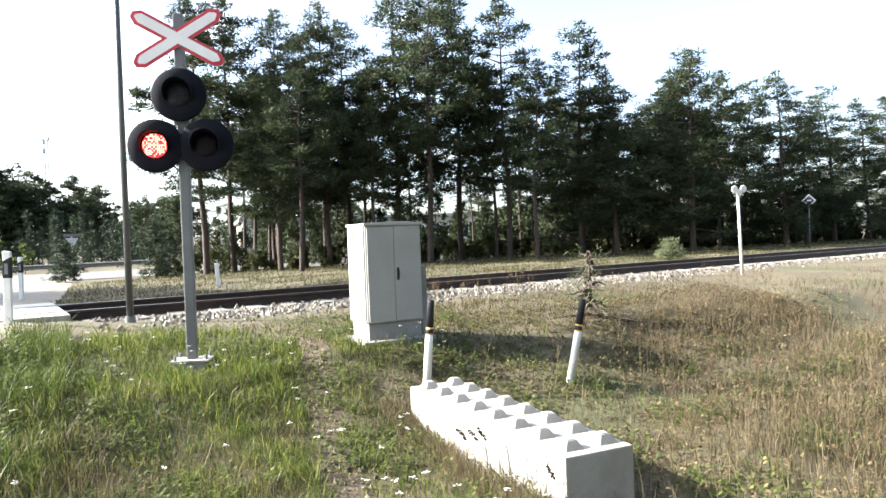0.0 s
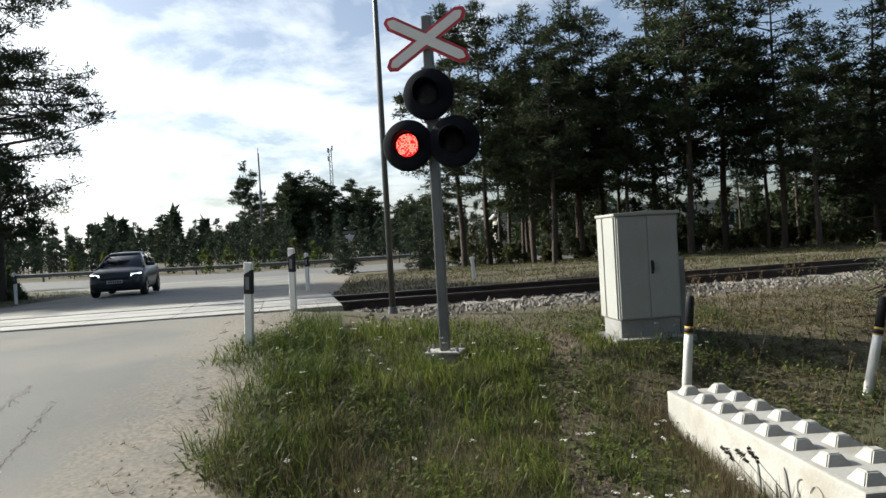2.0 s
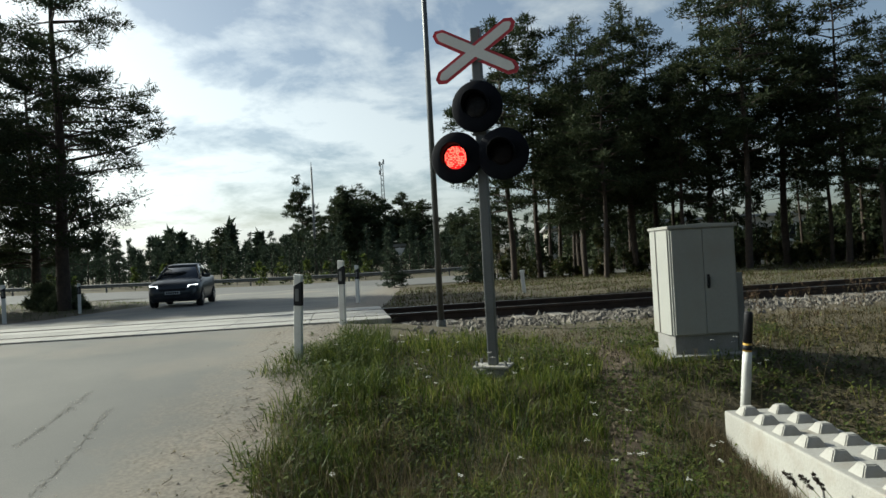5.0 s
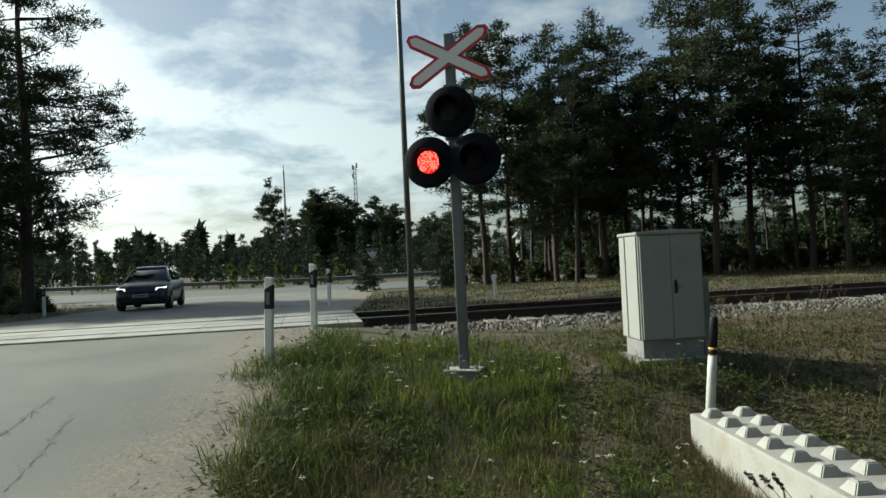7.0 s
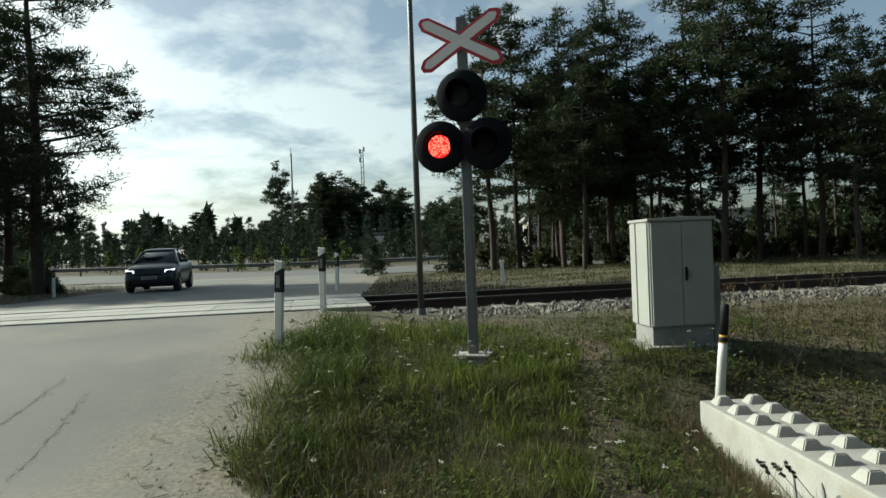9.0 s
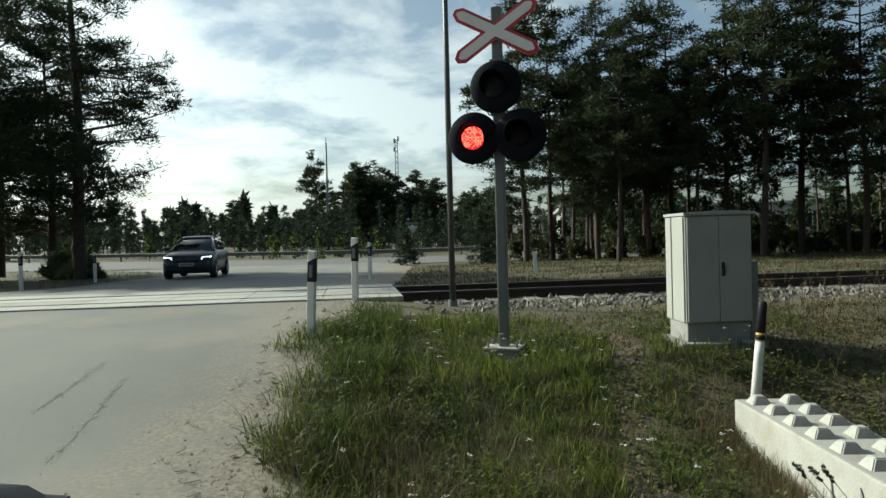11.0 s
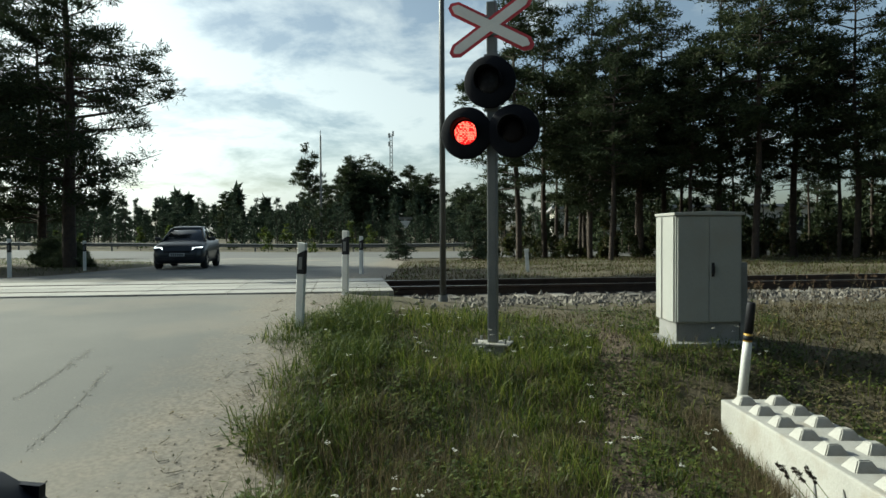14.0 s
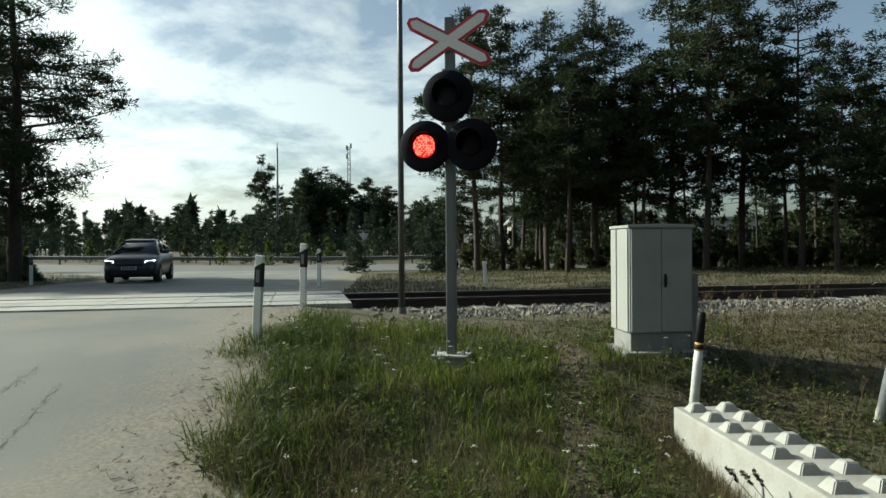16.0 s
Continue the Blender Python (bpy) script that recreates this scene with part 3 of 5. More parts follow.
# tall mast beside the crossing
mast = thing("mast", pose(-1.2, 3.75, gz(-1.2, 3.75), 0, 0, 0), "tall slim grey steel mast beside the track", "mast")
part("shaft", rod(0.049, 0.033, 8.0, Matrix.Translation((0, 0, -0.1)), 16), M_MAST, mast, "", True)
part("collar", rod(0.075, 0.07, 0.12, Matrix.Translation((0, 0, -0.02)), 16), M_GALV, mast)


# ---- relay cabinet ----
def relay_cabinet(x, y, yaw):
    root = thing("relay_cabinet", pose(x, y, 0, 0, 0, yaw), "cream painted steel trackside cabinet with two doors on a concrete plinth", "cabinet")
    w, d = 0.675, 0.53
    part("plinth", boxed(0.015, w - 0.015, 0.015, d - 0.015, -0.3, 0.19, 0.01), M_GREYCON, root, "grey concrete plinth")
    part("slab", boxed(-0.1, w + 0.1, -0.12, d + 0.1, -0.3, 0.005, 0.01), M_GREYCON, root, "thin concrete footing slab")
    body = part("body", boxed(0, w, 0, d, 0.19, 1.28, 0.008), M_CAB, root)
    part("roof", prism([(-0.022, 1.275), (-0.022, 1.305), (w / 2, 1.318), (w + 0.022, 1.305), (w + 0.022, 1.275)], d + 0.05, Matrix.Translation((0, -0.028, 0)), 0.003), M_CAB, root, "overhanging cabinet lid")
    for x0, x1 in ((0.018, w / 2 - 0.003), (w / 2 + 0.003, w - 0.018)):
        door = part("door", boxed(x0, x1, -0.016, 0.004, 0.205, 1.262, 0.004), M_CAB, root, "flush cream door leaf")
        if x0 > 0.1:
            part("handle_plate", boxed(x0 + 0.022, x0 + 0.05, -0.022, -0.014, 0.66, 0.80, 0.003), M_BLACK, door)
            part("handle", boxed(x0 + 0.024, x0 + 0.046, -0.045, -0.02, 0.69, 0.775, 0.006), M_BLACK, door, "black swing handle")
    part("side_seam", boxed(-0.004, 0.004, 0.33, 0.365, 0.195, 1.27, 0.001), M_GREYCON, body, "dark upright seam in the side")
    part("side_panel", boxed(-0.016, 0.002, 0.02, 0.33, 0.2, 1.265, 0.004), M_CAB, body)
    part("side_panel", boxed(-0.016, 0.002, 0.365, d - 0.01, 0.2, 1.265, 0.004), M_CAB, body)
    part("cable_duct", boxed(w, w + 0.075, 0.03, 0.2, -0.2, 0.80, 0.006), M_GREYCON, root, "grey cable duct on the cabinet side")
    return root


relay_cabinet(1.825, 0.84, 14.5)


# ---- stacking block ----
def stacking_block(x, y, top, yaw):
    root = thing("concrete_block", pose(x, y, top - 0.6, 0, 0, yaw) @ pose(0, 0, 0, -0.1, 0, 0), "whitewashed concrete stacking block with two rows of studs", "concrete block")
    # origin: far left corner; the block reaches towards -y
    body = part("body", boxed(0, 0.5, -2.4, 0, 0, 0.6, 0.014), M_BLOCK, root, "chipped and stained whitewashed concrete")
    me = None
    for i in range(2):
        for j in range(8):
            m = Matrix.Translation((0.125 + 0.25 * i, -0.15 - 0.3 * j, 0.598))
            if me is None:
                bm = bmesh.new()
                lo = [bm.verts.new((sx_ * 0.075, sy_ * 0.075, 0)) for sx_, sy_ in ((-1, -1), (1, -1), (1, 1), (-1, 1))]
                hi = [bm.verts.new((sx_ * 0.036, sy_ * 0.036, 0.062)) for sx_, sy_ in ((-1, -1), (1, -1), (1, 1), (-1, 1))]
                bm.faces.new(hi)
                for k in range(4):
                    bm.faces.new((lo[k], lo[(k + 1) % 4], hi[(k + 1) % 4], hi[k]))
                bmesh.ops.bevel(bm, geom=[e for e in bm.edges if not e.is_boundary], offset=0.007, segments=2, affect="EDGES")
                s = part("stud", bm, M_BLOCK, root, "frustum-shaped stud")
                me = s.data
            else:
                s = new("stud", me); s.parent = root
            s.matrix_basis = m
    # a scribbled ring and strokes near the end of the long side
    for cy, cz, r0, a0, a1 in ((-2.02, 0.42, 0.085, 20, 320), (-2.06, 0.40, 0.045, 100, 400), (-1.88, 0.44, 0.06, -60, 90), (-2.2, 0.36, 0.05, 200, 330)):
        outer = [(math.cos(radians(a)) * r0 * 0.8, math.sin(radians(a)) * r0) for a in np.linspace(a0, a1, 22)]
        inner = [(math.cos(radians(a)) * (r0 - 0.006) * 0.8, math.sin(radians(a)) * (r0 - 0.006)) for a in np.linspace(a1, a0, 22)]
        part("scribble", prism(outer + inner, 0.004, Matrix.Translation((-0.003, cy, cz)) @ Matrix.Rotation(radians(90), 4, "Z") @ Matrix.Translation((0, 0.001, 0))), M_GREYCON, body, "thin dark scribble on the whitewash")
    # chips and scratches: small sunken dark patches on the long side
    rnd = random.Random(11)
    for k in range(4):
        yy, zz = -1.35 - 0.85 * rnd.random(), 0.25 + 0.3 * rnd.random()
        hgt = 0.03 + 0.07 * rnd.random()
        pts = [(math.cos(a) * 0.012 * (0.6 + rnd.random()), math.sin(a) * hgt * (0.7 + 0.5 * rnd.random())) for a in np.linspace(0, 6.28, 9)[:-1]]
        m = Matrix.Translation((-0.004, yy, zz)) @ Matrix.Rotation(radians(90), 4, "Z") @ Matrix.Rotation(radians(20 * rnd.random()), 4, "Y")
        part("scuff", prism(pts, 0.006, m), M_GREYCON, body, "dark scuff in the whitewash")
    return root


stacking_block(2.0, -0.72, -0.205, 12)


# ---- posts ----
def delineator(x, y, z, h, yaw, lean=0.0, far=False):
    root = thing("delineator_post", pose(x, y, z, 0, lean, yaw), "white plastic roadside delineator with a black slanted panel", "delineator post", "delineators along the road")
    w = 0.047
    part("shaft", prism([(-w, -0.25), (w, -0.25), (w, h - 0.015), (-w, h - 0.005)], 0.055, Matrix.Translation((0, -0.027, 0)), 0.006), M_WHITE, root)
    part("panel", prism([(-w + 0.003, h - 0.36), (w + 0.001, h - 0.36), (w + 0.001, h - 0.09), (-w + 0.003, h - 0.14)], 0.062, Matrix.Translation((0, -0.031, 0)), 0.002), M_BLACK, root, "slanted black panel")
    part("reflector", prism([(-0.022, h - 0.31), (0.022, h - 0.31), (0.022, h - 0.17), (-0.022, h - 0.17)], 0.004, Matrix.Translation((0, -0.036, 0))), M_GALV, root, "grey reflector")
    return root


delineator(-2.22, 0.82, gz(-2.22, 0.82), 1.02, -5, 3.0)
delineator(-2.57, 3.25, 0.12, 1.05, -8, 1.0)
delineator(-4.85, 10.6, gz(-4.85, 10.6), 1.02, -10, 0.5)
delineator(-15.5, 13.6, gz(-15.5, 13.6), 1.0, 20)
delineator(-13.9, 8.9, gz(-13.9, 8.9), 1.05, 20)


def marker(x, y, top, lean, yaw=0):
    z = gz(x, y)
    h = (top - z) / math.cos(radians(lean))
    root = thing("marker_post", pose(x, y, z, 0, lean, yaw), "leaning white cable marker post with black top and yellow band", "marker post", "cable marker posts")
    part("shaft", lathe(bmesh.new(), [(0.043, -0.2), (0.039, h * 0.5), (0.036, h - 0.33)], seg=14), M_WHITE, root, "", True)
    part("band", lathe(bmesh.new(), [(0.0372, h - 0.33), (0.0372, h - 0.262)], seg=14), M_YELLOW, root, "dull yellow band", True)
    part("stripe", lathe(bmesh.new(), [(0.038, h - 0.318), (0.038, h - 0.278)], seg=14), M_BLACK, root, "", True)
    part("cap", lathe(bmesh.new(), [(0.037, h - 0.26), (0.036, h - 0.02), (0.030, h), (0.001, h + 0.003)], seg=14), M_BLACK, root, "black painted top", True)
    return root


marker(2.23, -0.3, 0.52, 5)
marker(3.74, -0.2, 0.43, 11.5)


def kilometre_post(x, y, z, h):
    root = thing("track_post", pose(x, y, z, 0, -4, 0), "short white trackside post in dry grass", "post")
    part("shaft", boxed(-0.05, 0.05, -0.05, 0.05, -0.2, h, 0.01), M_WHITE, root)
    part("cap", boxed(-0.056, 0.075, -0.056, 0.056, h - 0.07, h + 0.01, 0.01), M_WHITE, root)
    return root


kilometre_post(-0.8, 12.9, gz(-0.8, 12.9), 0.62)


def track_sign(x, y):
    root = thing("track_signpost", pose(x, y, gz(x, y), 0, -1.5, 0), "white trackside signpost with three round lobes on top", "signpost")
    part("pole", rod(0.034, 0.03, 1.9, Matrix.Translation((0, 0, -0.1)), 12), M_WHITE, root, "", True)
    for dx, dz in ((-0.11, 1.93), (0.11, 1.93), (0.0, 1.85)):
        part("lobe", lathe(bmesh.new(), [(0.07, -0.02), (0.085, 0.0), (0.07, 0.02)], Matrix.Translation((dx, -0.05, dz)) @ Matrix.Rotation(radians(90), 4, "X"), 18), M_WHITE, root)
    part("bracket", boxed(-0.12, 0.12, -0.02, 0.0, 1.83, 1.9, 0.004), M_GALV, root)
    return root


track_sign(11.0, 7.05)


def diamond_sign(x, y):
    root = thing("diamond_sign", pose(x, y, gz(x, y), 0, 0, -30), "pale diamond-shaped sign on a thin steel pole", "sign")
    part("pole", rod(0.04, 0.04, 2.3, seg=10), M_GALV, root, "", True)
    part("board", prism([(0, 2.75), (0.36, 2.4), (0, 2.05), (-0.36, 2.4)], 0.015, Matrix.Translation((0, -0.06, 0)), 0.003), M_SIGNWHITE, root)
    part("inset", prism([(0, 2.66), (0.26, 2.4), (0, 2.14), (-0.26, 2.4)], 0.006, Matrix.Translation((0, -0.068, 0))), M_GALV, root)
    part("mark", boxed(-0.1, 0.1, -0.075, -0.069, 2.36, 2.44), M_SIGNWHITE, root)
    return root


diamond_sign(28.5, 25.5)


def yield_sign(x, y):
    z = gz(x, y)
    root = thing("yield_sign", pose(x, y, z, 0, 0, 8), "back of a grey yield sign with a plate above", "road sign")
    part("pole", rod(0.04, 0.04, 2.2, seg=10), M_GALV, root, "", True)
    part("triangle", prism([(-0.27, 2.0), (0.27, 2.0), (0.0, 1.54)], 0.012, Matrix.Translation((0, -0.055, 0)), 0.003), M_PALE, root, "pale grey back of the triangle")
    part("plate", boxed(-0.34, 0.34, -0.06, -0.045, 2.06, 2.2, 0.003), M_GALV, root, "grey back of an upper plate")
    return root


yield_sign(-8.5, 28.2)


# guard rail beyond the main road
def guard_y(x):
    return 47.5 + 0.14 * (x + 14)


guard = thing("guard_rail", Matrix(), "long galvanised steel guard rail beyond the main road", "guard rail", kind="structure")
gme = None
for gx_ in np.arange(-110, 6, 4.0):
    if gme is None:
        p = part("post", boxed(-0.05, 0.05, -0.06, 0.06, -0.2, 0.72), M_GALV, guard); gme = p.data
    else:
        p = new("post", gme); p.parent = guard
    p.matrix_basis = pose(gx_, guard_y(gx_), gz(gx_, guard_y(gx_)), 0, 0, 8)
bm = bmesh.new()
rings = []
for gx_ in np.arange(-112, 8, 4.0):
    y, z = guard_y(gx_) - 0.08, gz(gx_, guard_y(gx_)) + 0.5
    rings.append([bm.verts.new((gx_, y + a, z + b)) for a, b in ((0, -0.15), (-0.07, -0.1), (-0.07, -0.05), (-0.01, 0), (-0.07, 0.05), (-0.07, 0.1), (0, 0.15), (0.02, 0.15), (0.02, -0.15))])
for a, b in zip(rings, rings[1:]):
    for i in range(9):
        bm.faces.new((a[i], a[(i + 1) % 9], b[(i + 1) % 9], b[i]))
part("beam", bm, M_GALV, guard, "corrugated steel beam")


# ---- far masts ----
up = thing("utility_pole", pose(-28.4, 65.7, gz(-28.4, 65.7)), "slim grey utility pole beyond the road", "utility pole")
part("shaft", rod(0.16, 0.09, 12.4, Matrix.Translation((0, 0, -0.2)), 10), M_MAST, up, "", True)
part("cap", rod(0.05, 0.03, 0.7, Matrix.Translation((0, 0, 12.1)), 8), M_MAST, up)


def lattice_tower(x, y, h):
    root = thing("radio_tower", pose(x, y, 0, 0, 0, 12), "tall pale lattice radio tower beyond the woods", "radio tower")
    w0, w1 = 0.62, 0.42
    bm_legs = []
    for sx_, sy_ in ((-1, -1), (1, -1), (1, 1), (-1, 1)):
        bm = bmesh.new()
        a, b = Vector((sx_ * w0, sy_ * w0, 0)), Vector((sx_ * w1, sy_ * w1, h))
        m = Matrix.Translation(a) @ (b - a).to_track_quat("Z", "Y").to_matrix().to_4x4()
        cyl(bm, 0.10, 0.08, (b - a).length, m, 6)
        part("leg", bm, M_MAST, root)
    bm = bmesh.new()
    for k in range(20):
        z0, z1 = h * k / 20, h * (k + 1) / 20
        for q in range(4):
            c0 = w0 + (w1 - w0) * k / 20
            p0 = Vector([(-c0, -c0, z0), (c0, -c0, z0), (c0, c0, z0), (-c0, c0, z0)][q])
            p1 = Vector([(c0, -c0, z1), (c0, c0, z1), (-c0, c0, z1), (-c0, -c0, z1)][q])
            cyl(bm, 0.07, 0.07, (p1 - p0).length, Matrix.Translation(p0) @ (p1 - p0).to_track_quat("Z", "Y").to_matrix().to_4x4(), 4)
    part("bracing", bm, M_MAST, root, "diagonal lattice bracing")
    for dz, dx in ((h - 1.5, -0.75), (h - 0.8, 0.7), (h - 4.5, -0.75)):
        part("antenna", boxed(dx - 0.3, dx + 0.3, -0.25, 0.25, dz, dz + 1.7, 0.08), M_WHITE, root)
    return root


lattice_tower(-70, 233.2, 37)


# ---- building behind the pines ----
def hall(x, y, w, d, h, yaw):
    root = thing("industrial_building", pose(x, y, 0, 0, 0, yaw), "long pale rendered industrial building behind the pines", "building")
    wall = part("wall", boxed(-w / 2, w / 2, 0, d, -0.5, h), M_FACADE, root)
    part("roof", prism([(-w / 2 - 0.4, h), (w / 2 + 0.4, h), (w / 2 + 0.4, h + 0.3), (-w / 2 - 0.4, h + 0.3)], d + 0.8, Matrix.Translation((0, -0.4, 0))), M_ROOFING, root)
    n = int(w / 5)
    for k in range(n):
        cx = -w / 2 + (k + 0.5) * w / n
        win = part("window", boxed(cx - 1.2, cx + 1.2, -0.05, 0.02, 1.2, 2.8), M_WHITE, root)
        part("pane", boxed(cx - 1.08, cx + 1.08, -0.07, -0.052, 1.32, 2.68), M_GLASS, win)
    return root


hall(12, 66, 30, 14, 3.6, 6)

# ---- trees ----
def tube(rings_v, rings_f, path, radii, seg, rnd=0.0, rng=None):
    """Adds a tapered tube along a path to lists of vertices and quads."""
    path = np.asarray(path, float)
    start = sum(len(v) for v in rings_v)
    for i, p in enumerate(path):
        d = path[min(i + 1, len(path) - 1)] - path[max(i - 1, 0)]
        d /= np.linalg.norm(d) + 1e-9
        a = np.cross(d, (0.31, 0.95, 0.1)); a /= np.linalg.norm(a) + 1e-9
        b = np.cross(d, a)
        ang = np.linspace(0, 2 * np.pi, seg, endpoint=False)
        rings_v.append(p + radii[i] * (np.cos(ang)[:, None] * a + np.sin(ang)[:, None] * b))
    for i in range(len(path) - 1):
        o = start + i * seg
        k = np.arange(seg)
        rings_f.append(np.stack([o + k, o + (k + 1) % seg, o + seg + (k + 1) % seg, o + seg + k], -1))


def tufts(rng, centres, radii, per, length, width, flat=0.42, up=0.25):
    """Needle clumps: `per` slim blades round each centre, pointing outwards and up."""
    n = len(centres)
    C = np.repeat(centres, per, 0)
    R = np.repeat(radii, per)[:, None]
    off = rng.normal(0, 1, (n * per, 3)) * (1, 1, flat)
    off /= np.linalg.norm(off, axis=1, keepdims=True) + 1e-9
    base = C + off * R * rng.random((n * per, 1)) ** 0.6
    d = off + rng.normal(0, 0.5, off.shape) + (0, 0, up)
    d /= np.linalg.norm(d, axis=1, keepdims=True)
    side = np.cross(d, rng.normal(0, 1, d.shape)); side /= np.linalg.norm(side, axis=1, keepdims=True) + 1e-9
    L = length * (0.6 + 0.8 * rng.random((n * per, 1)))
    W = width * (0.6 + 0.8 * rng.random((n * per, 1)))
    V = np.stack([base - side * W, base + side * W, base + d * L + side * W * 0.25], 1).reshape(-1, 3)
    return V, np.arange(len(V)).reshape(-1, 3)


def pine_meshes(seed, h, bare, spread_r, clumps, per, blade=(0.24, 0.03), shape="pine", density=1.0, stout=1.0):
    """A Scots pine: straight trunk, bare below, whorls of limbs, clumps of needles at the limbs' ends."""
    rng = np.random.default_rng(seed)
    tv, tf = [], []
    lean = rng.normal(0, 0.02 * h, 2)
    zs = np.linspace(-0.3, h, 12)
    bend = np.stack([lean[0] * (zs / h) ** 2 + 0.05 * np.sin(zs * 0.8 + seed), lean[1] * (zs / h) ** 2 + 0.05 * np.cos(zs * 0.7 + seed), zs], -1)
    r0 = (0.0098 * h + 0.015) * stout
    tube(tv, tf, bend, r0 * (1 - 0.93 * (np.clip(zs, 0, None) / h) ** 1.1), 8)
    cents, rads = [], []
    z = bare * h
    while z < h * 0.985:
        k = min(1.0, max(0.0, (z / h - bare) / (1 - bare)))
        reach = spread_r * (max(0.0, math.sin(math.pi * min(1, 0.24 + 0.76 * k ** 0.85))) ** 0.75 if shape == "pine" else (1 - k) ** 0.8) + 0.12
        for q in range(rng.integers(2, 5)):
            if rng.random() > density:
                continue
            a = rng.random() * 6.28
            ln = reach * rng.uniform(0.55, 1.2)
            rise = rng.uniform(-0.12, 0.42) * ln + (0.25 * ln if k > 0.75 else 0)
            t = np.linspace(0, 1, 4)
            p0 = np.array([np.interp(z, zs, bend[:, 0]), np.interp(z, zs, bend[:, 1]), z])
            pts = p0 + np.stack([np.cos(a) * ln * t, np.sin(a) * ln * t, rise * t ** 1.3 + 0.06 * np.sin(4 * t + q)], -1)
            tube(tv, tf, pts, (0.018 + 0.012 * ln) * (1 - 0.85 * t), 4)
            for c in range(max(1, int(clumps * ln / spread_r + rng.random()))):
                tt = rng.uniform(0.4, 1.05)
                c0 = p0 + np.array([np.cos(a) * ln * tt, np.sin(a) * ln * tt, rise * tt ** 1.3]) + rng.normal(0, 0.16 * (0.5 + ln * 0.25), 3) * (1, 1, 0.6)
                cents.append(c0); rads.append(rng.uniform(0.22, 0.58) * (0.6 + 0.12 * spread_r) * min(1.0, 0.25 + spread_r / 2.2))
        # a few dead stubs below the crown come from the first whorls
        z += rng.uniform(0.028, 0.06) * h * 0.62
    cents.append(bend[-1] + (0, 0, 0.05)); rads.append(0.2)
    for k in range(6):
        a, z = rng.random() * 6.28, h * rng.uniform(bare * 0.4, bare)
        p0 = np.array([np.interp(z, zs, bend[:, 0]), np.interp(z, zs, bend[:, 1]), z])
        t = np.linspace(0, 1, 3)
        ln = rng.uniform(0.4, 1.1)
        tube(tv, tf, p0 + np.stack([np.cos(a) * ln * t, np.sin(a) * ln * t, -0.1 * ln * t], -1), 0.02 * (1 - 0.8 * t), 4)
    V, F = tufts(rng, np.array(cents), np.array(rads), per, blade[0], blade[1], 0.42)
    return np.concatenate(tv), np.concatenate(tf), V, F


def pine(name, seed, h, bare, spread_r, clumps, per, label, blade=(0.24, 0.03), shape="pine", needles=None, group="pines of the wood", category="pine tree", density=1.0, stout=1.0):
    tv, tf, cv, cf = pine_meshes(seed, h, bare, spread_r, clumps, per, blade, shape, density, stout)
    root = thing(name, Matrix(), label, category, group)
    t = new("trunk", from_arrays("trunk", tv, tf, M_BARK, True)); t.parent = root
    c = new("crown", from_arrays("crown", cv, cf, needles or M_NEEDLE)); c.parent = root
    return root


TALL = 12.5
kinds = [pine("pine_tree", 21 + k, TALL, b, r, c, 62, "tall dark green Scots pine with bare lower trunk" if b > 0.15 else "dense dark green pine with branches near the ground", (0.19, 0.030)) for k, (b, r, c) in enumerate(((0.27, 2.1, 4.8), (0.34, 1.9, 4.6), (0.20, 2.2, 4.8), (0.36, 2.0, 4.4), (0.25, 1.8, 4.6), (0.07, 2.3, 4.2), (0.5, 1.3, 3.0)))]
used = set()


def plant(kind, x, y, h, yaw, wide=1.0):
    k = h / TALL
    m = pose(x, y, gz(x, y) - 0.05, 0, 0, yaw) @ Matrix.Diagonal((k * wide, k * wide, k, 1))
    if kind not in used:
        used.add(kind)
        kinds[kind].matrix_basis = m
        return kinds[kind]
    src = kinds[kind]
    keep, src.matrix_basis = src.matrix_basis.copy(), Matrix()
    c = copy_thing(src, m)
    src.matrix_basis = keep
    return c


# front row: place and height of each pine
FRONT = [(-2.5, 26.0, 12.3), (-1.5, 29.0, 13.1), (0.8, 27.1, 12.3), (1.7, 24.1, 10.2), (3.1, 28.1, 12.8), (4.3, 30.0, 12.5),
         (5.1, 25.9, 9.2), (6.6, 27.7, 13.8), (7.7, 25.4, 13.9), (10.1, 29.0, 14.3), (11.9, 26.4, 12.7), (12.4, 24.0, 9.2),
         (16.0, 27.0, 11.6), (17.1, 25.3, 9.0), (21.5, 27.4, 10.8), (21.3, 25.1, 10.3), (25.8, 29.5, 10.2), (28.6, 31.1, 9.9),
         (28.5, 27.4, 9.6), (31.9, 29.8, 8.6), (34.4, 30.3, 9.8), (37.8, 31.2, 9.0), (41.5, 33.0, 9.6), (46, 34.0, 9.0)]
rnd = random.Random(8)
for i, (x, y, h) in enumerate(FRONT):
    plant(i % 5 if x < 13.5 else (5, 2, 5, 5, 2, 5)[i % 6], x, y, h, rnd.random() * 360, (1.0 if x < 13.5 else 1.25) + 0.15 * rnd.random())
for k in range(20):
    x = -3 + 52 * rnd.random()
    y = 29 + 13 * rnd.random() + 0.12 * max(x, 0)
    plant(rnd.choice((0, 1, 3)) if x < 16 else rnd.choice((2, 5, 5)), x, y, (9.2 if x > 14 else 10.6) * (0.75 + 0.3 * rnd.random()), rnd.random() * 360)

for k in range(26):
    x = -2.5 + 34 * rnd.random()
    plant(6, x, 26 + 9 * rnd.random() + 0.1 * max(x, 0), 9.4 * (0.8 + 0.35 * rnd.random()), rnd.random() * 360, 0.8 + 0.3 * rnd.random())

